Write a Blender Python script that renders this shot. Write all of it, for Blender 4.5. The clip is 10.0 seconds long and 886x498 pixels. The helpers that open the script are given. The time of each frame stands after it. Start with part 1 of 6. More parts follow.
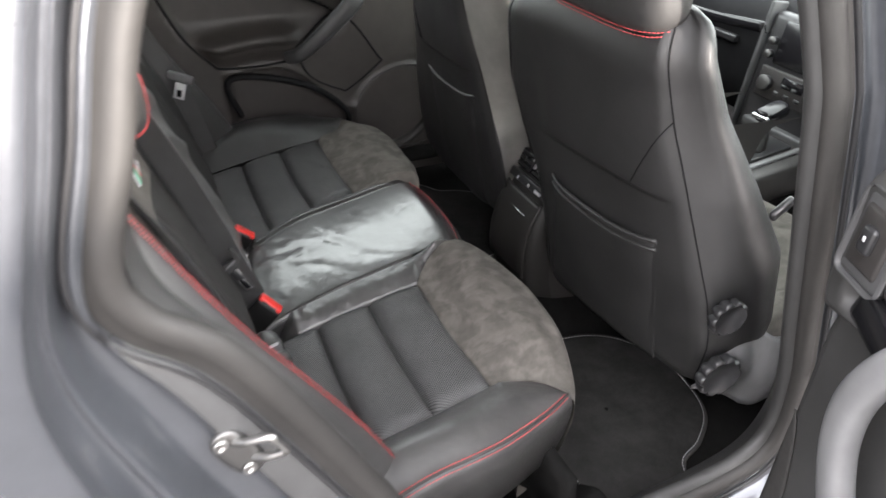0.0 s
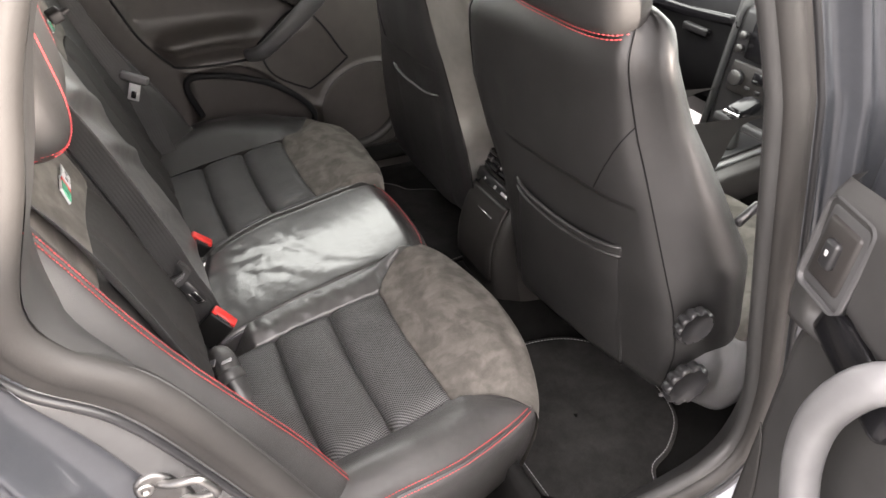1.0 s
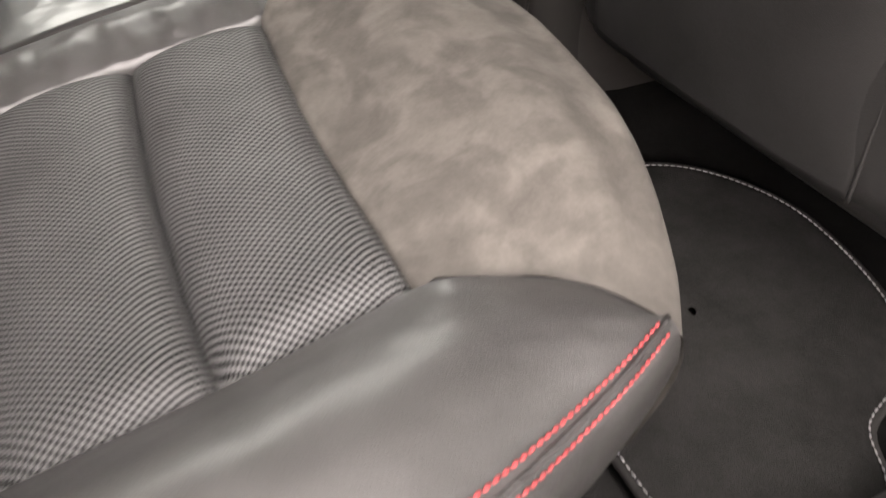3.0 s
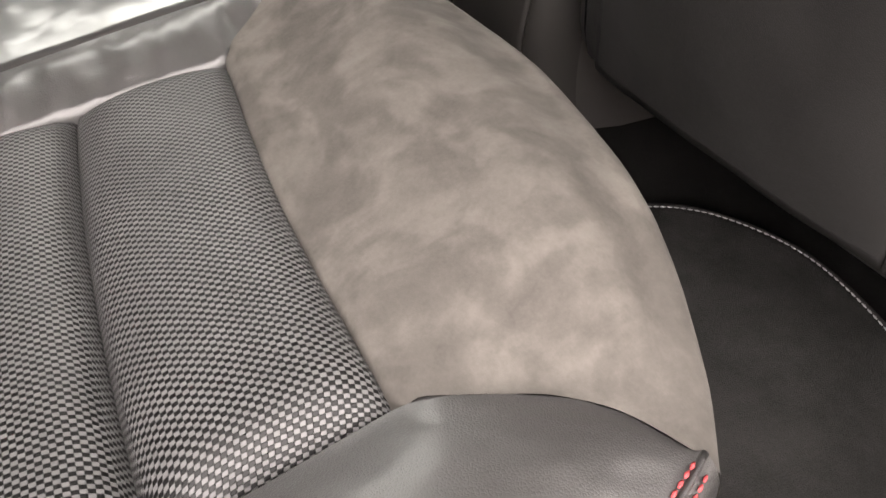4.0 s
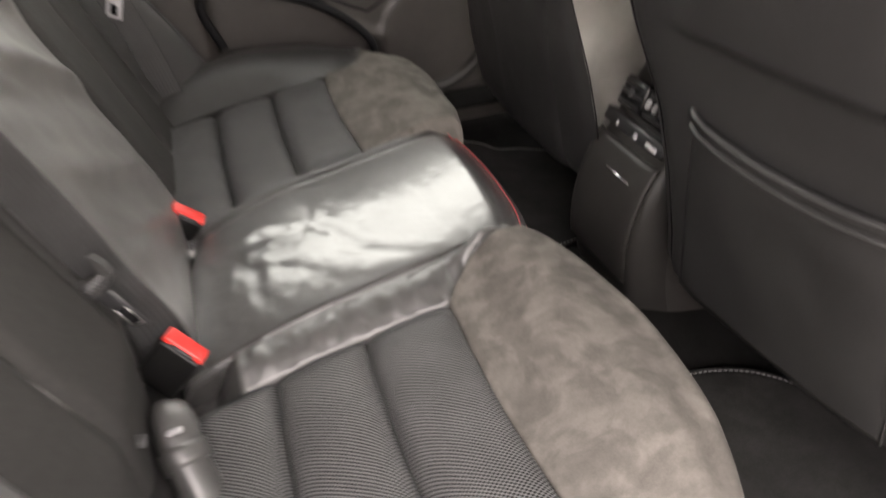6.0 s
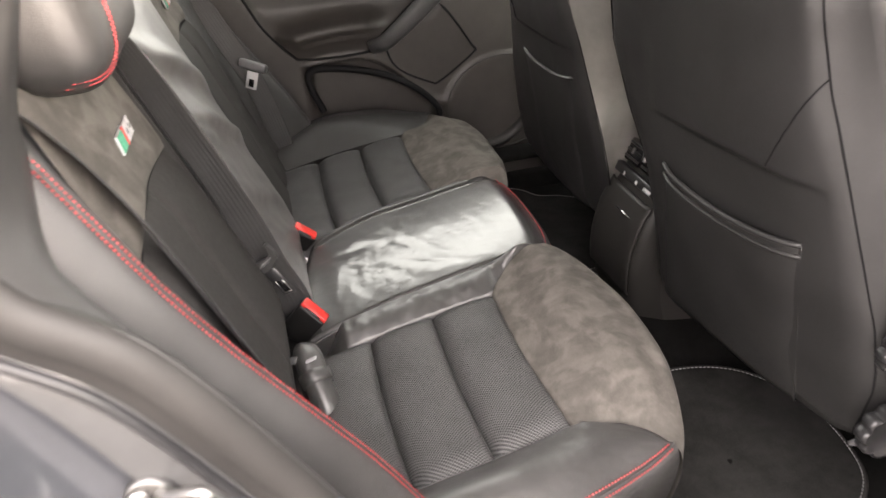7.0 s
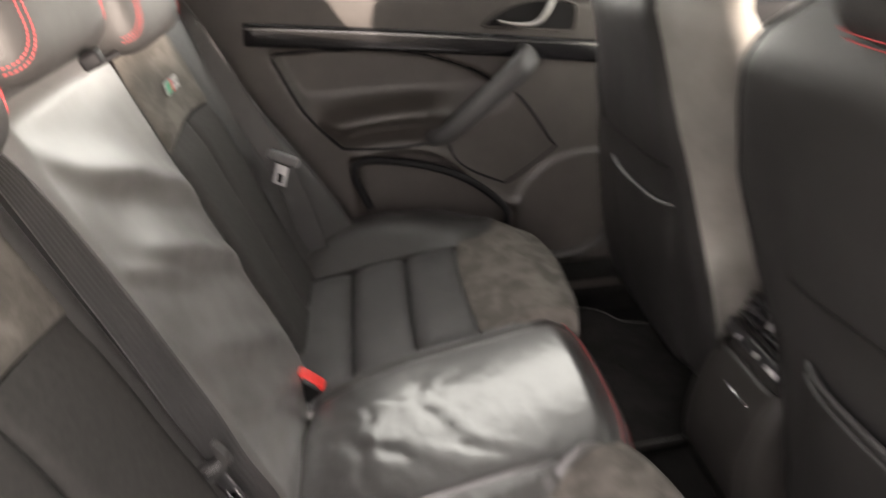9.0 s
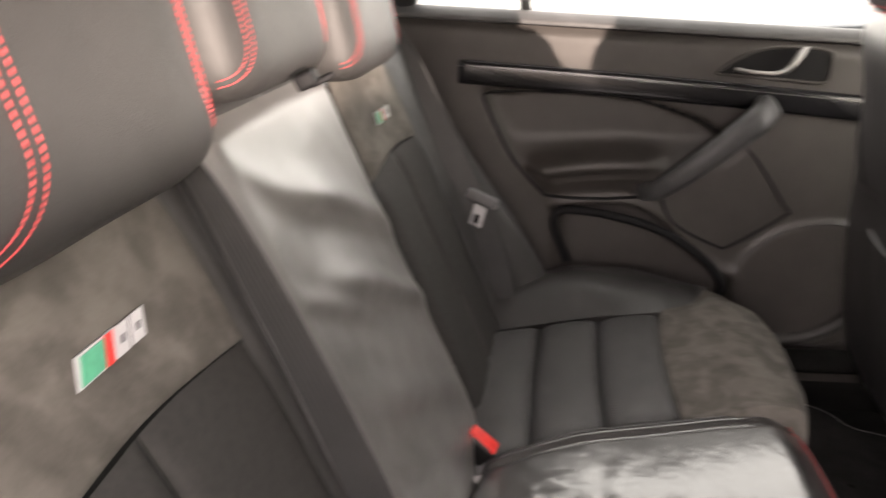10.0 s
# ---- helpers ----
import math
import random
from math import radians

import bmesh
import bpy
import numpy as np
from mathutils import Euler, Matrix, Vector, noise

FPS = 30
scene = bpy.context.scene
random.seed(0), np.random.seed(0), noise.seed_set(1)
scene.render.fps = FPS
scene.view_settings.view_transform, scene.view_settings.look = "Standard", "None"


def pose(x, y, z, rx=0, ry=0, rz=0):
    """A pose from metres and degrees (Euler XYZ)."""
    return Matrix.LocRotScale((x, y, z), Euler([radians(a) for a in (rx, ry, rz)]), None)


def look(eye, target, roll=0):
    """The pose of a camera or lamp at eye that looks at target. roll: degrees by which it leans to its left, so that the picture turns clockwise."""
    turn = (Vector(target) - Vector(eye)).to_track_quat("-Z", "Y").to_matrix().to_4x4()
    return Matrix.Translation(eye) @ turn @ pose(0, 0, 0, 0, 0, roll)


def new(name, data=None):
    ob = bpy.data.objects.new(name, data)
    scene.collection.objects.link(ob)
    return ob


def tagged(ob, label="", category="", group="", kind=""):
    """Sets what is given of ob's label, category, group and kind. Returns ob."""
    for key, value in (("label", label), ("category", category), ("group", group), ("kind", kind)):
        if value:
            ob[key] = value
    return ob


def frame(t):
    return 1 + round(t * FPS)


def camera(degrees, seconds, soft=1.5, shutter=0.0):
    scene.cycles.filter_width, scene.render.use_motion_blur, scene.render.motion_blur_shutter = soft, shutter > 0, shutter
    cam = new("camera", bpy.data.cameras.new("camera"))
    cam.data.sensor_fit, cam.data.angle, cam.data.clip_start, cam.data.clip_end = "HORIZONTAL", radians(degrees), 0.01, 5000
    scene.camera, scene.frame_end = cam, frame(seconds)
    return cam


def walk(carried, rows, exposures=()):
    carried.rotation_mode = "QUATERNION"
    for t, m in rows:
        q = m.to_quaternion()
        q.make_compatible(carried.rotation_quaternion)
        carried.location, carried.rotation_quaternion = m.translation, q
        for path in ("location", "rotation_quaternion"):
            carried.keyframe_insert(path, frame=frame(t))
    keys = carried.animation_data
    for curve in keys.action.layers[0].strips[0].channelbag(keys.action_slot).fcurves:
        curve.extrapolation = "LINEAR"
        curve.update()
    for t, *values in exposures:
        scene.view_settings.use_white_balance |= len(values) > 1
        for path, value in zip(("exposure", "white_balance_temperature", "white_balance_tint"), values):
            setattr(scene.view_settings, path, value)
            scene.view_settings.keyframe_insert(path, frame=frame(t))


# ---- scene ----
# ---- camera ----
cam = camera(64.6, 10.0, soft=1.5, shutter=0.7)
PATH = [
    (0, (1.235, -0.524, 1.457), (-0.272, 0.174, 0.344), 0.8),
    (0.5, (1.186, -0.474, 1.453), (-0.293, 0.262, 0.326), -0.0),
    (1, (1.206, -0.465, 1.462), (-0.267, 0.268, 0.325), 1.0),
    (1.5, (1.118, -0.45, 1.404), (-0.364, 0.212, 0.235), 0.7),
    (2, (0.913, -0.369, 1.186), (-0.505, 0.259, -0.077), 1.2),
    (2.3, (0.837, -0.313, 1.073), (-0.521, 0.312, -0.255), 1.8),
    (2.5, (0.796, -0.261, 0.983), (-0.534, 0.347, -0.382), 1.7),
    (2.7, (0.769, -0.223, 0.918), (-0.51, 0.352, -0.508), 0.3),
    (3.8, (0.669, -0.151, 0.886), (-0.602, 0.465, -0.53), 1.7),
    (4, (0.667, -0.154, 0.884), (-0.609, 0.472, -0.522), 1.9),
    (4.5, (0.663, -0.156, 0.897), (-0.634, 0.492, -0.48), 2.0),
    (5, (0.696, -0.159, 0.909), (-0.624, 0.487, -0.448), 1.4),
    (5.2, (0.711, -0.175, 0.942), (-0.616, 0.464, -0.411), 1.2),
    (5.5, (0.721, -0.2, 1.013), (-0.663, 0.415, -0.295), 1.0),
    (5.8, (0.754, -0.249, 1.123), (-0.738, 0.222, -0.123), -3.2),
    (6, (0.789, -0.293, 1.164), (-0.74, 0.196, -0.028), -3.4),
    (6.2, (0.854, -0.326, 1.231), (-0.711, 0.138, 0.076), -3.6),
    (7.3, (1.144, -0.4, 1.311), (-0.528, -0.022, 0.282), -4.0),
    (7.5, (1.15, -0.405, 1.314), (-0.533, -0.033, 0.3), -3.9),
    (8, (1.121, -0.394, 1.307), (-0.581, -0.047, 0.315), -3.5),
    (8.5, (0.956, -0.315, 1.287), (-0.77, 0.001, 0.326), -2.9),
    (8.8, (0.842, -0.277, 1.297), (-0.899, 0.004, 0.353), -2.6),
    (9, (0.772, -0.252, 1.28), (-1.003, -0.076, 0.376), -3.4),
    (9.5, (0.678, -0.258, 1.288), (-1.142, -0.298, 0.46), -3.3),
    (10, (0.682, -0.27, 1.248), (-1.138, -0.611, 0.493), -3.3),
]
EXPOSURE = [(0.0, 4.22, 6500, 14), (0.5, 4.37, 6750, 16), (1.0, 4.49, 7000, 18), (2.0, 4.70, 7250, 19), (2.5, 4.75, 7300, 19), (4.5, 4.90, 7250, 19), (5.5, 4.84, 7250, 19), (6.2, 4.76, 7250, 19), (7.5, 4.62, 7200, 19), (8.2, 4.66, 7200, 19), (8.6, 4.66, 7250, 19), (9.0, 4.45, 7300, 20), (10.0, 4.35, 7400, 23)]
walk(cam, [(t, look(eye, target, roll)) for t, eye, target, roll in PATH], exposures=EXPOSURE)

# ---- daylight ----
SUN_ELEVATION, SUN_AZIMUTH = 3.5, 58.0          # degrees; azimuth from +y towards +x
world = bpy.data.worlds.new("sky")
scene.world = world
world.use_nodes = True
wn = world.node_tree.nodes
wn.clear()
w_out, w_back = wn.new("ShaderNodeOutputWorld"), wn.new("ShaderNodeBackground")
w_sky, w_hue = wn.new("ShaderNodeTexSky"), wn.new("ShaderNodeHueSaturation")
w_sky.sky_type = "NISHITA"
w_sky.sun_disc = False
w_sky.sun_elevation, w_sky.sun_rotation = radians(SUN_ELEVATION), radians(SUN_AZIMUTH)
w_sky.air_density, w_sky.dust_density, w_sky.ozone_density = 1.0, 1.5, 1.0
w_hue.inputs["Saturation"].default_value = 0.25
w_back.inputs["Strength"].default_value = 0.15
# thin bright cloud over the whole sky
w_mix, w_cloud = wn.new("ShaderNodeMixRGB"), wn.new("ShaderNodeRGB")
w_cloud.outputs[0].default_value = (5.7, 5.7, 5.8, 1.0)
w_mix.inputs["Fac"].default_value = 0.6
wl = world.node_tree.links
wl.new(w_sky.outputs[0], w_hue.inputs["Color"])
wl.new(w_hue.outputs[0], w_mix.inputs["Color1"])
wl.new(w_cloud.outputs[0], w_mix.inputs["Color2"])
wl.new(w_mix.outputs[0], w_back.inputs[0])
wl.new(w_back.outputs[0], w_out.inputs[0])

sun_data = bpy.data.lights.new("sun", "SUN")
sun_data.energy, sun_data.angle, sun_data.color = 0.95, radians(0.6), (1.0, 0.93, 0.84)
sun = new("sun", sun_data)
s_el, s_az = radians(SUN_ELEVATION), radians(SUN_AZIMUTH)
sun_dir = Vector((math.sin(s_az) * math.cos(s_el), math.cos(s_az) * math.cos(s_el), math.sin(s_el)))
sun.matrix_world = look(sun_dir * 20, (0, 0, 0))

# ---- geometry helpers ----


def sm(a):
    a = np.clip(a, 0.0, 1.0)
    return a * a * (3 - 2 * a)


def spline(pts, n):
    """n points evenly spaced along a smooth curve through pts."""
    p = np.array(pts, float)
    if len(p) == 2:
        return p[0] + np.linspace(0, 1, n)[:, None] * (p[1] - p[0])
    q = np.vstack([2 * p[0] - p[1], p, 2 * p[-1] - p[-2]])
    out = []
    for i in range(1, len(q) - 2):
        t = np.linspace(0, 1, 24, endpoint=False)[:, None]
        a, b, c, d = q[i - 1 : i + 3]
        out.append(0.5 * (2 * b + (c - a) * t + (2 * a - 5 * b + 4 * c - d) * t**2 + (3 * b - a - 3 * c + d) * t**3))
    out = np.vstack(out + [p[-1:]])
    s = np.r_[0, np.cumsum(np.linalg.norm(np.diff(out, axis=0), axis=1))]
    at = np.linspace(0, s[-1], n)
    return np.stack([np.interp(at, s, out[:, k]) for k in range(out.shape[1])], 1)


def coons(c0, c1, d0, d1):
    """A patch between the curves c0 and c1 (along u) and d0 and d1 (along v)."""
    n, m = len(c0), len(d0)
    u, v = np.linspace(0, 1, n)[None, :, None], np.linspace(0, 1, m)[:, None, None]
    ruled = (1 - v) * c0[None] + v * c1[None]
    other = (1 - u) * d0[:, None] + u * d1[:, None]
    corner = (1 - u) * (1 - v) * c0[0] + u * (1 - v) * c0[-1] + (1 - u) * v * c1[0] + u * v * c1[-1]
    return ruled + other - corner


def wrinkle(p, scale, seed=0.0):
    """Smooth noise at every point of an array of points."""
    flat = np.reshape(p, (-1, 3)) * scale + seed
    return np.array([noise.noise(Vector(q)) for q in flat]).reshape(np.shape(p)[:-1])


def resample(p, n):
    """n points evenly spaced along a line of points."""
    s = np.r_[0, np.cumsum(np.linalg.norm(np.diff(p, axis=0), axis=1))]
    at = np.linspace(0, s[-1], n)
    return np.stack([np.interp(at, s, p[:, k]) for k in range(p.shape[1])], 1)


def normals_of(p):
    du, dv = np.gradient(p, axis=1), np.gradient(p, axis=0)
    n = np.cross(du, dv)
    return n / np.maximum(np.linalg.norm(n, axis=-1, keepdims=True), 1e-9)


def thing(name, base, label, category, group="", kind=""):
    ob = new(name)
    ob.location = base
    ob.empty_display_size = 0.05
    return tagged(ob, label, category, group, kind)


def root_place(ob):
    while ob.parent:
        ob = ob.parent
    return np.array(ob.location)


def raw(name, verts, faces, material, parent=None, label="", smooth=True, uv=None):
    """One mesh object from world places; a part when a parent is given."""
    verts = np.asarray(verts, float)
    if parent is not None:
        verts = verts - root_place(parent)
    me = bpy.data.meshes.new(name)
    me.from_pydata(verts.tolist(), [], [list(map(int, f)) for f in faces])
    if uv is not None:
        layer = me.uv_layers.new(name="UVMap")
        loops = np.empty(len(me.loops), int)
        me.loops.foreach_get("vertex_index", loops)
        layer.data.foreach_set("uv", np.asarray(uv)[loops].ravel().tolist())
    if smooth:
        me.polygons.foreach_set("use_smooth", [True] * len(me.polygons))
    me.materials.append(material)
    me.update()
    ob = new(name, me)
    ob.parent = parent
    return tagged(ob, label)


def sheet(name, p, material, parent, label="", thick=0.0, wrap=False):
    """A grid of points as a smooth surface, with lengths in metres as its map; thick closes it into a slab."""
    n, m = p.shape[:2]
    along = np.vstack([np.zeros((1, m)), np.cumsum(np.linalg.norm(np.diff(p, axis=0), axis=2), 0)])
    across = np.hstack([np.zeros((n, 1)), np.cumsum(np.linalg.norm(np.diff(p, axis=1), axis=2), 1)])
    uv = np.stack([across, along], -1).reshape(-1, 2)
    idx = np.arange(n * m).reshape(n, m)
    quads = np.stack([idx[:-1, :-1], idx[:-1, 1:], idx[1:, 1:], idx[1:, :-1]], -1).reshape(-1, 4)
    verts = p.reshape(-1, 3)
    if wrap:
        quads = np.vstack([quads, np.stack([idx[:-1, -1], idx[:-1, 0], idx[1:, 0], idx[1:, -1]], -1)])
    if thick:
        back = (p - normals_of(p) * thick).reshape(-1, 3)
        off = n * m
        rim = np.r_[idx[0, :], idx[1:, -1], idx[-1, -2::-1], idx[-2:0:-1, 0]]
        nxt = np.roll(rim, -1)
        quads = np.vstack([quads, quads[:, ::-1] + off, np.stack([rim, rim + off, nxt + off, nxt], -1)])
        verts, uv = np.vstack([verts, back]), np.vstack([uv, uv])
    return raw(name, verts, quads, material, parent, label, True, uv)


def round_profile(a, b, n=12, power=2.0):
    t = np.linspace(0, 2 * np.pi, n, endpoint=False)
    c, s = np.cos(t), np.sin(t)
    return np.stack([a * np.sign(c) * np.abs(c) ** (2 / power), b * np.sign(s) * np.abs(s) ** (2 / power)], 1)


def sweep(name, pts, profile, material, parent, label="", up=(0, 0, 1), closed=False, scale=None):
    """A profile (side, up) carried along a line of points."""
    p, up = np.asarray(pts, float), np.array(up, float)
    t = np.gradient(p, axis=0)
    if closed:
        t = np.roll(p, -1, 0) - np.roll(p, 1, 0)
    t /= np.maximum(np.linalg.norm(t, axis=1, keepdims=True), 1e-9)
    ups = np.broadcast_to(up, p.shape)
    side = np.cross(t, ups)
    side /= np.maximum(np.linalg.norm(side, axis=1, keepdims=True), 1e-9)
    top = np.cross(side, t)
    prof = np.asarray(profile, float)
    k = np.ones(len(p)) if scale is None else np.asarray(scale, float)
    rings = p[:, None] + k[:, None, None] * (prof[None, :, :1] * side[:, None] + prof[None, :, 1:] * top[:, None])
    n, m = rings.shape[:2]
    idx = np.arange(n * m).reshape(n, m)
    rows = [(i, (i + 1) % n) for i in range(n if closed else n - 1)]
    faces = [[idx[a, j], idx[a, (j + 1) % m], idx[b, (j + 1) % m], idx[b, j]] for a, b in rows for j in range(m)]
    if not closed:
        faces += [list(idx[0, ::-1]), list(idx[-1])]
    along = np.r_[0, np.cumsum(np.linalg.norm(np.diff(p, axis=0), axis=1))]
    around = np.r_[0, np.cumsum(np.linalg.norm(np.diff(prof, axis=0), axis=1))]
    uv = np.stack(np.broadcast_arrays(around[None, :], along[:, None]), -1).reshape(-1, 2)
    return raw(name, rings.reshape(-1, 3), faces, material, parent, label, True, uv)


def rbox(name, size, bevel, m, material, parent, label="", segments=3, taper=(1, 1)):
    """A box with rounded edges at the pose m; taper shrinks its top."""
    bm = bmesh.new()
    bmesh.ops.create_cube(bm, size=1)
    for v in bm.verts:
        k = taper if v.co.z > 0 else (1, 1)
        v.co = Vector((v.co.x * size[0] * k[0], v.co.y * size[1] * k[1], v.co.z * size[2]))
    if bevel:
        bmesh.ops.bevel(bm, geom=bm.edges[:], offset=bevel, segments=segments, profile=0.5, affect="EDGES")
    bm.transform(m)
    verts, faces = [tuple(v.co) for v in bm.verts], [[v.index for v in f.verts] for f in bm.faces]
    bm.free()
    return raw(name, verts, faces, material, parent, label, bool(bevel))


def lathe(name, prof, m, material, parent, label="", n=32, bumps=0, depth=0.0):
    """A turned body: rows of (radius, height) round the pose's z; bumps makes a scalloped grip."""
    ang = np.linspace(0, 2 * np.pi, n, endpoint=False)
    rows = []
    for r, z in prof:
        k = 1 - depth * (0.5 + 0.5 * np.cos(bumps * ang)) ** 2 if bumps and r > 0.9 * max(q[0] for q in prof) else np.ones(n)
        rows.append(np.stack([r * k * np.cos(ang), r * k * np.sin(ang), np.full(n, z)], 1))
    p = np.array(rows)
    k, idx = len(prof), np.arange(len(prof) * n).reshape(len(prof), n)
    faces = [[idx[a, j], idx[a, (j + 1) % n], idx[a + 1, (j + 1) % n], idx[a + 1, j]] for a in range(k - 1) for j in range(n)]
    faces += [list(idx[0, ::-1]), list(idx[-1])]
    verts = np.array([m @ Vector(q) for q in p.reshape(-1, 3)])
    return raw(name, verts, faces, material, parent, label)


def stitches(name, line, material, parent, label="", length=0.0046, gap=0.0016, r=0.0009, lift=0.0):
    """A row of short raised thread stitches along a line of points."""
    p = np.asarray(line, float)
    s = np.r_[0, np.cumsum(np.linalg.norm(np.diff(p, axis=0), axis=1))]
    verts, faces, at = [], [], 0.0
    ring = [(1, 0), (0, 1), (-1, 0), (0, -1)]
    while at + length < s[-1]:
        a, mid, b = (np.array([np.interp(q, s, p[:, k]) for k in range(3)]) for q in (at, at + length / 2, at + length))
        t = (b - a) / max(np.linalg.norm(b - a), 1e-9)
        side = np.cross(t, (0.3, 0.2, 0.9))
        side /= np.linalg.norm(side)
        top = np.cross(side, t)
        o = len(verts)
        for c, k in ((a, 0.55), (mid, 1.15), (b, 0.55)):
            verts += [c + top * lift + r * k * (x * side + y * top) for x, y in ring]
        for h in (0, 4):
            faces += [[o + h + j, o + h + (j + 1) % 4, o + h + 4 + (j + 1) % 4, o + h + 4 + j] for j in range(4)]
        faces += [[o + 3, o + 2, o + 1, o], [o + 8, o + 9, o + 10, o + 11]]
        at += length + gap
    return raw(name, verts, faces, material, parent, label)


# ---- materials ----


def shader(name):
    m = bpy.data.materials.new(name)
    m.use_nodes = True
    nt = m.node_tree
    nt.nodes.clear()
    out = nt.nodes.new("ShaderNodeOutputMaterial")
    b = nt.nodes.new("ShaderNodeBsdfPrincipled")
    nt.links.new(b.outputs[0], out.inputs[0])
    return m, nt, b


def node(nt, kind, links=(), **values):
    n = nt.nodes.new(kind)
    for key, val in values.items():
        if hasattr(n, key):
            setattr(n, key, val)
    for key, val in links:
        if isinstance(val, bpy.types.NodeSocket):
            nt.links.new(val, n.inputs[key])
        else:
            n.inputs[key].default_value = val
    return n


def tex(nt, scale, detail=4.0, rough=0.6, uv=False, distort=0.0, stretch=None):
    co = node(nt, "ShaderNodeTexCoord")
    src = co.outputs["UV" if uv else "Object"]
    if stretch:
        src = node(nt, "ShaderNodeMapping", [("Vector", src), ("Scale", stretch)]).outputs[0]
    return node(nt, "ShaderNodeTexNoise", [("Vector", src), ("Scale", scale), ("Detail", detail), ("Roughness", rough), ("Distortion", distort)]).outputs["Fac"]


def ramp(nt, fac, stops):
    n = node(nt, "ShaderNodeValToRGB", [("Fac", fac)])
    e = n.color_ramp.elements
    e[0].position, e[0].color = stops[0][0], (*stops[0][1], 1)
    e[1].position, e[1].color = stops[-1][0], (*stops[-1][1], 1)
    for pos, col in stops[1:-1]:
        k = e.new(pos)
        k.color = (*col, 1)
    return n.outputs["Color"]


def math_node(nt, op, a, b=0.0, c=0.0):
    return node(nt, "ShaderNodeMath", [(0, a), (1, b), (2, c)], operation=op).outputs[0]


def bump(nt, b, height, strength, distance):
    n = node(nt, "ShaderNodeBump", [("Height", height), ("Strength", strength), ("Distance", distance)])
    nt.links.new(n.outputs[0], b.inputs["Normal"])
    return n


def grey(v, tint=(1, 1, 1)):
    return tuple(v * t for t in tint)


def leather(name, base, rough=0.42, spread=0.12, grain=700, strength=0.25, coat=0.0, tint=(1.0, 0.97, 0.95), ior=1.5, polish=0.30):
    m, nt, b = shader(name)
    big = tex(nt, 9, 5, 0.6)
    nt.links.new(ramp(nt, big, [(0.3, grey(base * 0.8, tint)), (0.7, grey(base * 1.25, tint))]), b.inputs["Base Color"])
    co = node(nt, "ShaderNodeTexCoord").outputs["Object"]
    cells = node(nt, "ShaderNodeTexVoronoi", [("Vector", co), ("Scale", grain)], feature="DISTANCE_TO_EDGE").outputs["Distance"]
    fold = tex(nt, 60, 6, 0.65)
    h = math_node(nt, "ADD", math_node(nt, "MULTIPLY", math_node(nt, "MINIMUM", cells, 0.25), 1.5), math_node(nt, "MULTIPLY", fold, 1.2))
    bump(nt, b, h, strength, 0.0012)
    nt.links.new(math_node(nt, "MULTIPLY_ADD", tex(nt, 25, 5, 0.7), spread, rough - spread / 2), b.inputs["Roughness"])
    b.inputs["Specular IOR Level"].default_value = 0.5
    b.inputs["Coat Weight"].default_value = coat
    b.inputs["Coat Roughness"].default_value = polish
    b.inputs["Coat IOR"].default_value = ior
    return m


def plastic(name, col, rough=0.5, grain=900, strength=0.15, spec=0.5):
    m, nt, b = shader(name)
    v = tex(nt, 14, 4, 0.6)
    nt.links.new(ramp(nt, v, [(0.3, tuple(0.85 * c for c in col)), (0.7, tuple(1.15 * c for c in col))]), b.inputs["Base Color"])
    nt.links.new(math_node(nt, "MULTIPLY_ADD", tex(nt, 40, 4), 0.12, rough - 0.06), b.inputs["Roughness"])
    bump(nt, b, tex(nt, grain, 2, 0.5), strength, 0.0006)
    b.inputs["Specular IOR Level"].default_value = spec
    return m


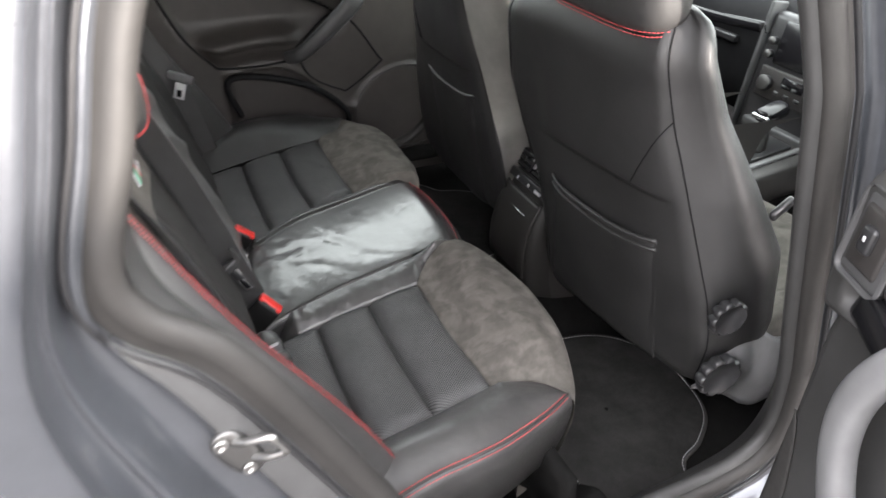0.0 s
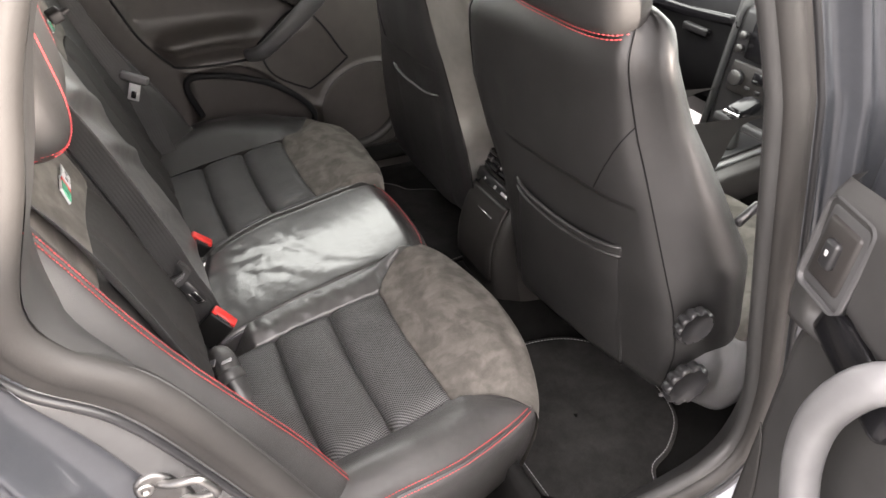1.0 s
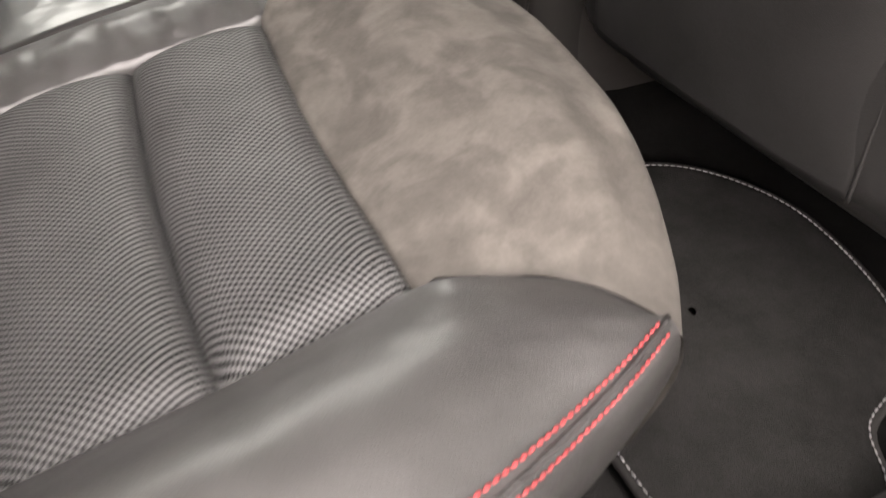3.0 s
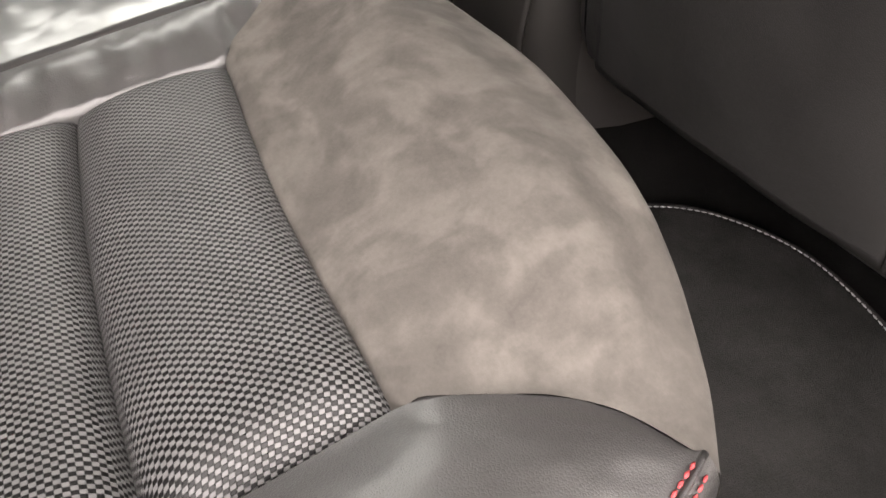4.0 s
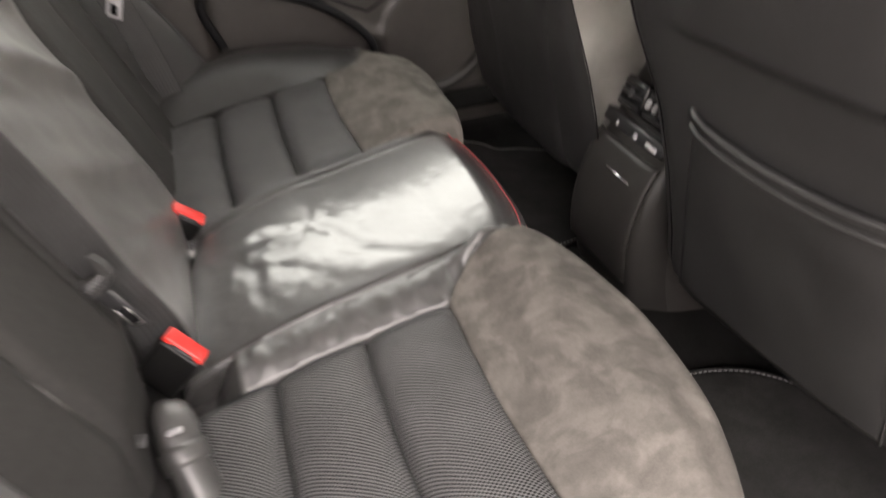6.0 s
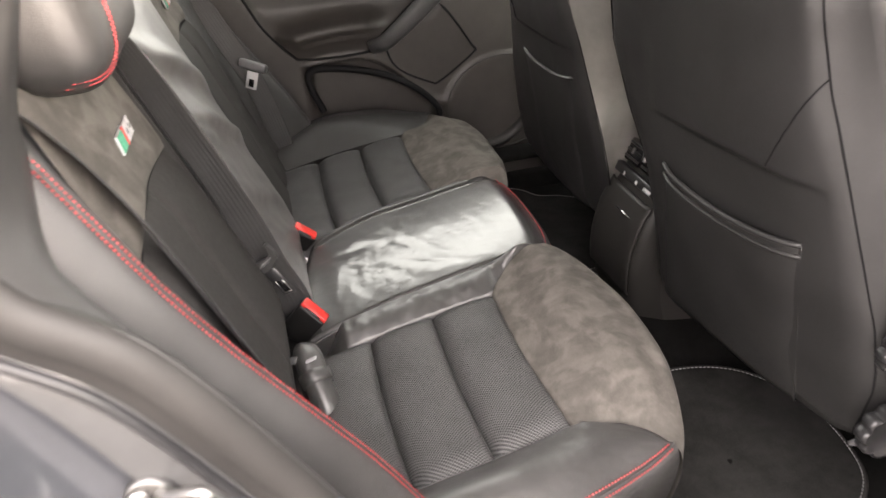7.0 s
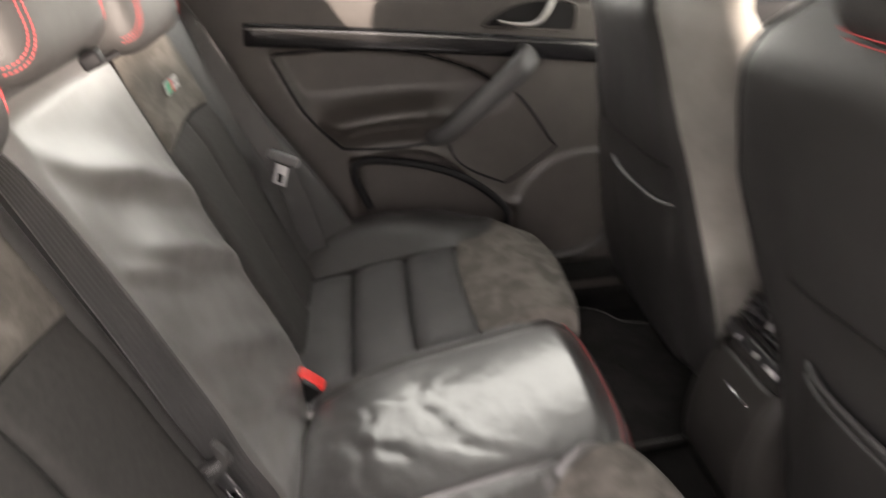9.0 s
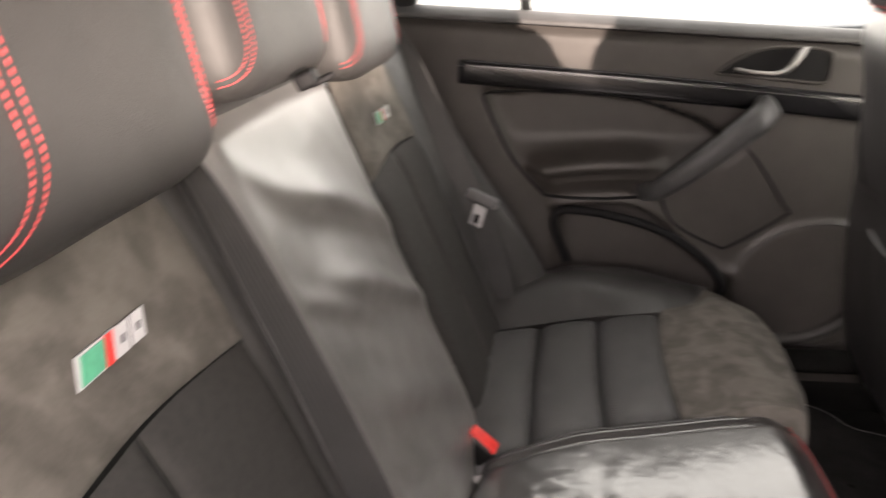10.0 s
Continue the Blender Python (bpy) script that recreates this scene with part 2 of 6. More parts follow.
def suede_mat(name, tone=1.0):
    m, nt, b = shader(name)
    co = node(nt, "ShaderNodeTexCoord").outputs["Object"]
    warp = node(nt, "ShaderNodeTexNoise", [("Vector", co), ("Scale", 7.0), ("Detail", 2.0)]).outputs["Color"]
    bent = node(nt, "ShaderNodeVectorMath", [(0, warp), (1, (0.11, 0.11, 0.11))], operation="MULTIPLY").outputs[0]
    bent = node(nt, "ShaderNodeVectorMath", [(0, co), (1, bent)], operation="ADD").outputs[0]
    strokes = node(nt, "ShaderNodeMapping", [("Vector", bent), ("Scale", (1.0, 0.62, 1.0)), ("Rotation", (0, 0, 0.7))]).outputs[0]
    strokes = node(nt, "ShaderNodeTexNoise", [("Vector", strokes), ("Scale", 36.0), ("Detail", 4.0), ("Roughness", 0.58)]).outputs["Fac"]
    broad = node(nt, "ShaderNodeTexNoise", [("Vector", bent), ("Scale", 22.0), ("Detail", 3.0), ("Roughness", 0.5)]).outputs["Fac"]
    # the nap lies one way or the other, with fairly clear borders
    laid = node(nt, "ShaderNodeMapRange", [("Value", broad), ("From Min", 0.40), ("From Max", 0.60)], interpolation_type="SMOOTHSTEP").outputs[0]
    brush = node(nt, "ShaderNodeMapRange", [("Value", strokes), ("From Min", 0.36), ("From Max", 0.66)], interpolation_type="SMOOTHSTEP").outputs[0]
    fine = tex(nt, 420, 4, 0.75)
    swirl = math_node(nt, "MULTIPLY_ADD", laid, 0.27, math_node(nt, "MULTIPLY_ADD", brush, 0.17, math_node(nt, "MULTIPLY_ADD", tex(nt, 70, 4, 0.6), 0.28, math_node(nt, "MULTIPLY", fine, 0.30))))
    nt.links.new(ramp(nt, swirl, [(f, grey(v * tone, (1.0, 0.928, 0.832))) for f, v in ((0.18, 0.058), (0.48, 0.091), (0.82, 0.136))]), b.inputs["Base Color"])
    b.inputs["Roughness"].default_value = 0.95
    b.inputs["Specular IOR Level"].default_value = 0.15
    b.inputs["Sheen Weight"].default_value = 0.03
    b.inputs["Sheen Roughness"].default_value = 0.4
    bump(nt, b, tex(nt, 1500, 3, 0.6), 0.25, 0.0006)
    return m


def mesh_fabric(name, pitch=0.0043, base=0.118):
    """Perforated spacer fabric: staggered dark holes between raised ribs, laid out on the map in metres."""
    m, nt, b = shader(name)
    uv = node(nt, "ShaderNodeTexCoord").outputs["UV"]
    sep = node(nt, "ShaderNodeSeparateXYZ", [(0, uv)])
    su = math_node(nt, "SINE", math_node(nt, "MULTIPLY", sep.outputs[0], 2 * math.pi / pitch))
    sv = math_node(nt, "SINE", math_node(nt, "MULTIPLY", sep.outputs[1], 2 * math.pi / (pitch * 1.32)))
    prod = math_node(nt, "MULTIPLY", su, sv)
    v = tex(nt, 14, 4, 0.6)
    solid = ramp(nt, v, [(0.3, grey(base * 0.85)), (0.7, grey(base * 1.2))])
    hole = node(nt, "ShaderNodeMapRange", [("Value", prod), ("From Min", -0.10), ("From Max", 0.16)]).outputs[0]
    mix = node(nt, "ShaderNodeMixRGB", [("Fac", hole), ("Color1", solid), ("Color2", (0.004, 0.004, 0.004, 1))])
    nt.links.new(mix.outputs[0], b.inputs["Base Color"])
    b.inputs["Roughness"].default_value = 0.5
    b.inputs["Specular IOR Level"].default_value = 0.3
    bump(nt, b, math_node(nt, "SUBTRACT", 1.0, hole), 1.0, 0.002)
    return m


def webbing(name, base=0.03):
    m, nt, b = shader(name)
    uv = node(nt, "ShaderNodeTexCoord").outputs["UV"]
    sep = node(nt, "ShaderNodeSeparateXYZ", [(0, uv)])
    rib = math_node(nt, "SINE", math_node(nt, "MULTIPLY", sep.outputs[0], 2 * math.pi / 0.0062))
    twill = math_node(nt, "SINE", math_node(nt, "MULTIPLY", math_node(nt, "ADD", sep.outputs[0], sep.outputs[1]), 2 * math.pi / 0.0016))
    nt.links.new(ramp(nt, tex(nt, 20, 4), [(0.3, grey(base * 0.8)), (0.7, grey(base * 1.3))]), b.inputs["Base Color"])
    bump(nt, b, math_node(nt, "MULTIPLY_ADD", twill, 0.3, rib), 0.3, 0.0006)
    b.inputs["Roughness"].default_value = 0.5
    b.inputs["Sheen Weight"].default_value = 0.15
    return m


def carpet_mat(name, base):
    m, nt, b = shader(name)
    big = tex(nt, 14, 5, 0.7)
    fine = tex(nt, 900, 2, 0.7)
    both = math_node(nt, "MULTIPLY_ADD", fine, 0.5, math_node(nt, "MULTIPLY", big, 0.5))
    nt.links.new(ramp(nt, both, [(0.32, grey(base * 0.5)), (0.68, grey(base * 1.7, (1.0, 0.98, 0.95)))]), b.inputs["Base Color"])
    b.inputs["Roughness"].default_value = 0.95
    b.inputs["Specular IOR Level"].default_value = 0.04
    b.inputs["Sheen Weight"].default_value = 0.0
    bump(nt, b, fine, 0.8, 0.003)
    return m


def paint_mat(name, col):
    m, nt, b = shader(name)
    flake = tex(nt, 3000, 1, 0.5)
    dirt = tex(nt, 8, 6, 0.7)
    f = math_node(nt, "MULTIPLY_ADD", flake, 0.3, math_node(nt, "MULTIPLY", dirt, 0.7))
    nt.links.new(ramp(nt, f, [(0.3, tuple(0.8 * c for c in col)), (0.7, tuple(1.2 * c for c in col))]), b.inputs["Base Color"])
    b.inputs["Metallic"].default_value = 0.55
    nt.links.new(math_node(nt, "MULTIPLY_ADD", dirt, 0.2, 0.20), b.inputs["Roughness"])
    b.inputs["Coat Weight"].default_value = 0.8
    nt.links.new(math_node(nt, "MULTIPLY_ADD", dirt, 0.05, 0.005), b.inputs["Coat Roughness"])
    return m


def metal_mat(name, col, rough):
    m, nt, b = shader(name)
    b.inputs["Base Color"].default_value = (*col, 1)
    b.inputs["Metallic"].default_value = 1.0
    nt.links.new(math_node(nt, "MULTIPLY_ADD", tex(nt, 60, 5, 0.7), 0.2, rough - 0.1), b.inputs["Roughness"])
    return m


def flat_mat(name, col, rough=0.5, spec=0.4):
    m, nt, b = shader(name)
    nt.links.new(ramp(nt, tex(nt, 120, 3), [(0.3, tuple(0.85 * c for c in col)), (0.7, tuple(1.15 * c for c in col))]), b.inputs["Base Color"])
    b.inputs["Roughness"].default_value = rough
    b.inputs["Specular IOR Level"].default_value = spec
    return m


def pane_mat(name):
    m = bpy.data.materials.new(name)
    m.use_nodes = True
    nt = m.node_tree
    nt.nodes.clear()
    out = nt.nodes.new("ShaderNodeOutputMaterial")
    clear = node(nt, "ShaderNodeBsdfTransparent", [("Color", (0.86, 0.90, 0.88, 1))])
    gloss = node(nt, "ShaderNodeBsdfGlossy", [("Roughness", 0.02)])
    mix = node(nt, "ShaderNodeMixShader", [(0, 0.06), (1, clear.outputs[0]), (2, gloss.outputs[0])])
    nt.links.new(mix.outputs[0], out.inputs[0])
    return m


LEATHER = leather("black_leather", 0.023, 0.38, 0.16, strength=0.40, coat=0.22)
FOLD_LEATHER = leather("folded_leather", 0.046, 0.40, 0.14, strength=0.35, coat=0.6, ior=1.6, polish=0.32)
GLOSS_LEATHER = leather("shiny_leather", 0.030, 0.34, 0.16, strength=0.18, coat=0.9, ior=1.6, polish=0.20)
SOFT_LEATHER = leather("matt_leather", 0.019, 0.40, 0.16, strength=0.40, coat=0.15, tint=(1.0, 0.985, 0.98))
SUEDE = suede_mat("grey_suede")
# pale base that carries the doorway light on the far front seat's side
LIT_PALE_LEATHER = leather("lit_pale_leather", 0.20, 0.6, 0.1, strength=0.2, tint=(1.0, 0.965, 0.89))
# copy of the black leather, lightened for doorway light on the near backrest
LIT_SIDE_LEATHER = leather("lit_side_leather", 0.038, 0.44, 0.16, strength=0.40, coat=0.2)
HEAD_LEATHER = leather("satin_leather", 0.028, 0.52, 0.12, strength=0.35, coat=0.0)
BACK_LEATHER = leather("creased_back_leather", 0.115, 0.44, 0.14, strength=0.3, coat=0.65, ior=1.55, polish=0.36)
MESH = mesh_fabric("perforated_fabric")
FABRIC = flat_mat("dark_backing_fabric", (0.03, 0.029, 0.028), 0.8, 0.2)
WEB = webbing("belt_webbing", 0.021)
CARPET = carpet_mat("black_carpet", 0.009)
MAT_PILE = carpet_mat("floor_mat_pile", 0.027)
PAINT = paint_mat("grey_paint", (0.080, 0.085, 0.095))
PRIMER = plastic("primer_coat", (0.06, 0.06, 0.06), 0.24, 60, 0.35)
RUBBER = plastic("seal_rubber", (0.022, 0.0205, 0.019), 0.6, 300, 0.2)
TRIM = plastic("black_trim", (0.022, 0.020, 0.019), 0.5, 800, 0.25)
TRIM_GREY = plastic("grey_trim", (0.05, 0.05, 0.051), 0.5, 800, 0.25)
TRIM_MID = plastic("mid_grey_trim", (0.034, 0.0335, 0.033), 0.5, 800, 0.25)
DOOR_TRIM = plastic("brown_black_trim", (0.036, 0.032, 0.029), 0.5, 800, 0.25)
DEEP = plastic("dull_black_trim", (0.007, 0.007, 0.0078), 0.65, 800, 0.2, 0.16)
COVER = plastic("pale_grey_trim", (0.12, 0.12, 0.122), 0.36, 700, 0.1)
SATIN = plastic("satin_black_plastic", (0.02, 0.02, 0.021), 0.3, 500, 0.05)
BUCKLE_BLACK = plastic("dense_black_plastic", (0.006, 0.006, 0.006), 0.42, 300, 0.05, 0.25)
PIANO = plastic("gloss_black_plastic", (0.008, 0.008, 0.009), 0.18, 200, 0.0)
CONSOLE = plastic("soft_black_plastic", (0.019, 0.018, 0.017), 0.42, 700, 0.1, 0.3)
SILVER = plastic("silver_plastic", (0.42, 0.42, 0.43), 0.35, 300, 0.03)
CHROME = metal_mat("chrome", (0.75, 0.75, 0.76), 0.18)
STEEL = metal_mat("dull_steel", (0.16, 0.158, 0.155), 0.42)
LEVER = metal_mat("satin_lever_metal", (0.26, 0.25, 0.24), 0.36)
ZINC = metal_mat("bright_zinc", (0.36, 0.355, 0.345), 0.32)
RED = flat_mat("red_plastic", (0.62, 0.035, 0.03), 0.35)
THREAD = flat_mat("red_thread", (0.46, 0.065, 0.07), 0.7, 0.2)
PALE_THREAD = flat_mat("grey_thread", (0.30, 0.30, 0.30), 0.8, 0.2)
GREEN = flat_mat("green_enamel", (0.05, 0.30, 0.18), 0.4)
HEADLINER = flat_mat("headliner_cloth", (0.42, 0.41, 0.39), 0.95, 0.1)
PANE = pane_mat("window_glass")

# ---- ground ----
GROUND = flat_mat("forecourt_paving", (0.17, 0.165, 0.16), 0.9, 0.2)
raw("ground", [(-400, -400, 0), (400, -400, 0), (400, 400, 0), (-400, 400, 0)], [[0, 1, 2, 3]], GROUND, None, "pale grey paved ground that the car stands on", False)
tagged(bpy.data.objects["ground"], category="ground", kind="structure")


# ---- rear seat cushions ----
def cushion_height(x, y):
    rear = 0.637 + 0.13 * (y + 0.10)
    front = 0.637 + 0.036 * sm((y + 0.10) / 0.11)
    z = np.where(y < -0.10, rear, front)
    z = z - 0.022 * sm((x - 0.44) / 0.15) * sm((y + 0.08) / 0.08)
    hump = 0.030 * sm((x - 0.52) / 0.05) * (1 - sm((y + 0.06) / 0.06))
    return z + hump


def cushion(name, cx, s, label):
    """An outer rear seat cushion; s is 1 or -1 for the side of the car."""

    def place(xy, z):
        return np.stack([cx + s * xy[..., 0], xy[..., 1], z], -1)

    seat = thing(name, (cx + s * 0.38, -0.18, 0.36), label, "seat", "rear bench sections")
    inner = spline([(0.203, -0.10), (0.207, -0.206), (0.218, -0.312), (0.232, -0.43)] if s > 0 else [(0.160, -0.10), (0.130, -0.206), (0.098, -0.312), (0.062, -0.43)], 61)
    nx_ = 0.203 if s > 0 else 0.160
    side_pts = [(0.516, -0.097), (0.529, -0.208), (0.537, -0.307), (0.548, -0.43)] if s > 0 else [(0.492, -0.097), (0.494, -0.208), (0.486, -0.307), (0.470, -0.43)]
    outer = spline(side_pts, 61)
    qx = side_pts[0][0]
    rows = [0.0, 0.322, 0.642, 1.0]
    for k in range(3):
        a, b = rows[k] * 60, rows[k + 1] * 60
        v = np.linspace(a, b, 25)
        left = np.stack([np.interp(v, np.arange(61), inner[:, i]) for i in range(2)], 1)
        right = np.stack([np.interp(v, np.arange(61), outer[:, i]) for i in range(2)], 1)
        u = np.linspace(0, 1, 41)[None, :, None]
        xy = (1 - u) * left[:, None] + u * right[:, None]
        xy[..., 1] -= 0.006 * np.sin(np.pi * u[..., 0])
        t, w = np.linspace(0, 1, 25)[:, None], u[..., 0]
        puff = (1 - np.abs(2 * t - 1) ** 5) ** 0.5 * np.minimum(1, np.minimum(w, 1 - w) * 12) ** 0.5
        z = cushion_height(xy[..., 0], xy[..., 1]) - 0.016 + 0.024 * puff * (0.80 + 0.20 * np.sin(np.pi * t))
        p = place(xy, z)
        p[..., 2] += 0.0012 * wrinkle(p, 25, 3.0)
        sheet("insert_panel", p, MESH, seat, "perforated grey-black fabric channel")

    # suede front with its rolled nose
    c0 = spline([(nx_, -0.099), (0.36, -0.106), (qx, -0.096)], 61)
    fx, fy = (0.129, 0.020) if s > 0 else (0.148, 0.038)
    c1 = spline([(fx, fy), (0.17, 0.040) if s > 0 else (0.20, 0.052), (0.26, 0.060), (0.36, 0.066), (0.46, 0.053), (0.540, 0.026), (0.585, -0.002)], 61)
    d0 = spline([(0.203, -0.099), (0.178, -0.078), (0.152, -0.045), (fx, fy)] if s > 0 else [(nx_, -0.099), (0.158, -0.070), (0.154, -0.030), (fx, fy)], 41)
    d1 = spline([(qx, -0.096), (qx + 0.010, -0.070), (qx + 0.024, -0.040), (0.558 if s > 0 else 0.55, -0.018), (0.585, -0.002)], 41)
    xy = coons(c0, c1, d0, d1)
    z = cushion_height(xy[..., 0], xy[..., 1])
    v = np.linspace(0, 1, 41)[:, None]
    z = z - 0.005 * (1 - sm(v / 0.07)) - 0.016 * sm((v - 0.55) / 0.45) ** 2 * (1.0 if s > 0 else sm(np.linspace(0, 1, 61)[None, :] / 0.35))
    # the panel dips a little to the seam of the outer bolster
    near_seam = sm((np.linspace(0, 1, 61)[None, :] - 0.80) / 0.20) ** 2
    z = z + (0.639 - z[:, -1:]) * near_seam * sm(v / 0.10)
    seam_y, seam_z = d1[:, 1], z[:, -1]
    top = place(xy, z)
    tan = np.gradient(c1, axis=0)
    out = np.stack([-tan[:, 1], tan[:, 0]], 1) / np.linalg.norm(tan, axis=1, keepdims=True)
    skirt = []
    for o, dz in ((0.008, 0.005), (0.014, 0.014), (0.018, 0.028), (0.019, 0.045), (0.017, 0.07), (0.010, 0.11), (-0.005, 0.17), (-0.03, 0.23), (-0.06, 0.28)):
        skirt.append(place(c1 + out * o, z[-1] - dz))
    tuck = [top[0] + (0, -0.004, -0.014), top[0] + (0, -0.0025, -0.004)]
    p = np.concatenate([tuck, top, np.array(skirt)])
    p[..., 2] += 0.0018 * wrinkle(p, 14, 5.0) + 0.0006 * wrinkle(p, 60, 1.0)
    sheet("suede_front", p, SUEDE, seat, "grey-brown brushed suede front panel")
    if s < 0:
        edge = p[1:46, 0]
        sheet("side_panel", np.array([edge, edge + (0.003, 0, -0.012), edge + (0.002, 0, -0.05), edge + (0, -0.01, -0.14)]), SUEDE, seat, "suede side beside the middle section")

    # outer bolster in leather, its twin red stitching and the side below
    e0 = resample(np.vstack([outer[:0:-1], d1]), 81)
    e1 = spline([(0.660, -0.43), (0.658, -0.30), (0.650, -0.18), (0.638, -0.12), (0.613, -0.055), (0.597, -0.020), (0.5865, 0.0)], 81)
    u, v = np.linspace(0, 1, 81)[None, :], np.linspace(0, 1, 31)[:, None]
    xy = (1 - v)[..., None] * e0[None] + v[..., None] * e1[None]
    low, high = cushion_height(e0[:, 0], e0[:, 1]) - 0.004, 0.641 + 0.0 * e1[:, 0]
    joint = sm((e0[:, 1] + 0.105) / 0.02)
    low = low + (np.interp(e0[:, 1], seam_y, seam_z) - 0.0008 - low) * joint
    high = high + 0.012 * sm((-0.02 - e1[:, 1]) / 0.12) - 0.05 * sm((-0.24 - e1[:, 1]) / 0.2)
    lip = np.linspace(0, 1, 31)
    arch = np.sin(np.pi * lip**0.9) ** 1.3
    width = np.linalg.norm(e1 - e0, axis=1)
    z = (1 - v) * low[None] + v * high[None] + (0.21 - 0.12 * sm((e0[:, 1] + 0.24) / 0.13))[None] * arch[:, None] * width[None]
    kernel = np.hanning(15)[1:-1] / np.hanning(15).sum()
    soften = sm(v / 0.15)
    z = z * (1 - soften) + soften * np.array([np.convolve(np.pad(r, 6, mode="edge"), kernel, "valid") for r in z])
    for k in range(2):
        smooth_xy = np.array([np.convolve(np.pad(r, 6, mode="reflect", reflect_type="odd"), kernel, "valid") for r in xy[..., k]])
        xy[1:-1, :, k] = (xy[..., k] * (1 - soften) + soften * smooth_xy)[1:-1]
    bol = place(xy, z)
    bol[..., 2] += 0.0012 * wrinkle(bol * (1, 1.6, 1), 20, 2.0) * np.sin(np.pi * v) + 0.0007 * wrinkle(bol, 120, 2.0)
    # lighter, glossier leather on the near bolster, for the sky's highlight on it
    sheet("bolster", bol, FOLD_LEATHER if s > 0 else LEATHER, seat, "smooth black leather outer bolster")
    crest = bol[-1]
    nx = np.gradient(e1, axis=0)
    o2 = np.stack([-nx[:, 1], nx[:, 0]], 1) / np.linalg.norm(nx, axis=1, keepdims=True)
    o2 *= np.where(o2[:, :1] < 0, -1, 1)
    side = [crest]
    for o, dz in ((0.004, 0.002), (0.008, 0.006), (0.011, 0.013), (0.013, 0.025), (0.012, 0.05), (0.006, 0.09), (-0.006, 0.14), (-0.03, 0.19), (-0.06, 0.24)):
        side.append(place(e1 + o2 * o, crest[:, 2] - dz))
    side = np.array(side)
    sheet("side_panel", side, LEATHER, seat, "black leather side of the cushion")
    if s > 0:
        stitches("stitching", (bol[-2] * 0.95 + bol[-3] * 0.05)[3:-1] + (0, 0, 0.0012), THREAD, seat, "red thread", 0.0038, 0.0012, 0.0009)
    stitches("stitching", (0.85 * side[1] + 0.15 * side[2])[3:-1] + (s * 0.0010, 0, 0.0006), THREAD, seat, "red thread", 0.0038, 0.0012, 0.0008)
    sweep("piping", (crest * 0.7 + side[1] * 0.3)[3:], round_profile(0.0016, 0.0016, 8), LEATHER, seat)

    # gathered leather strip beside the middle seat
    g0 = spline([(0.184, -0.43), (0.159, -0.27), (0.148, -0.18), (0.139, -0.08), (fx, fy)], 121)
    g1 = resample(np.vstack([inner[:0:-1] + (0.001, 0), d0]), 121)
    v = np.linspace(0, 1, 21)[:, None]
    xy = (1 - v)[..., None] * g0[None] + v[..., None] * g1[None]
    z = cushion_height(xy[..., 0], xy[..., 1]) - 0.006 + 0.011 * np.sin(np.pi * v) - 0.022 * sm((xy[..., 1] + 0.035) / 0.05)
    z = z + 0.013 * (1 - v) ** 2 * (1 - sm((xy[..., 1] + 0.02) / 0.04))
    z = z - (0.05 if s > 0 else 0.0) * sm((-0.345 - xy[..., 1]) / 0.04)
    p = place(xy, z)
    gather = wrinkle(p * (0.6, 1.6, 1.0), 42, 7.0) * 0.0042 + wrinkle(p * (0.5, 1.5, 1.0), 95, 4.0) * 0.0016
    p[..., 2] += gather * np.sin(np.pi * v) ** 0.7
    p = np.concatenate([p, p[-1:] + (s * 0.002, 0, -0.008), p[-1:] + (s * 0.001, 0, -0.03)])
    if s > 0:
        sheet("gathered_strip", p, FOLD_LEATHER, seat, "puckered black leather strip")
    sweep("rear_edge", place(np.array([(0.16, -0.435), (0.36, -0.44), (0.60, -0.435)]), np.array([0.57, 0.575, 0.57])), round_profile(0.02, 0.05, 12), LEATHER, seat)
    return seat


near_cushion = cushion("rear_bench", 0.0, 1, "black leather rear bench section with grey suede front and red stitching")
far_cushion = cushion("rear_bench", -0.018, -1, "black leather and suede rear bench section beside the closed door")

# middle cushion
mid = thing("rear_bench", (0.0, -0.18, 0.36), "shiny wrinkled black leather middle bench section with red front stitching", "seat", "rear bench sections")
c0 = spline([(-0.072, -0.43), (0.184, -0.43)], 121)
c1 = spline([(-0.174, 0.026), (-0.150, 0.037), (-0.09, 0.043), (-0.01, 0.044), (0.07, 0.040), (0.126, 0.028)], 121)
d0 = spline([(-0.072, -0.43), (-0.102, -0.36), (-0.145, -0.23), (-0.168, -0.09), (-0.173, -0.02), (-0.174, 0.026)], 141)
d1 = spline([(0.184, -0.43), (0.159, -0.27), (0.148, -0.18), (0.139, -0.08), (0.126, 0.028)], 141)
xy = coons(c0, c1, d0, d1)
u, v = np.linspace(0, 1, 121)[None, :], np.linspace(0, 1, 141)[:, None]
z = 0.652 + 0.11 * (xy[..., 1] - 0.02) * (xy[..., 1] < 0.02) + 0.05 * np.minimum(xy[..., 1] + 0.20, 0) * -1 + 0.004 - 0.006 * (1 - sm(np.minimum(u, 1 - u) / 0.035)) - 0.018 * sm((v - 0.90) / 0.10) ** 2
edge_y = np.interp(xy[..., 0], [-0.10, -0.05, 0.05, 0.2], [-0.362, -0.375, -0.400, -0.405])
z = z - 0.045 * sm((edge_y - xy[..., 1]) / 0.03) + 0.006 * (1 - (2 * u - 1) ** 2) - 0.03 * (xy[..., 0] - 0.03) * sm((-0.12 - xy[..., 1]) / 0.15)
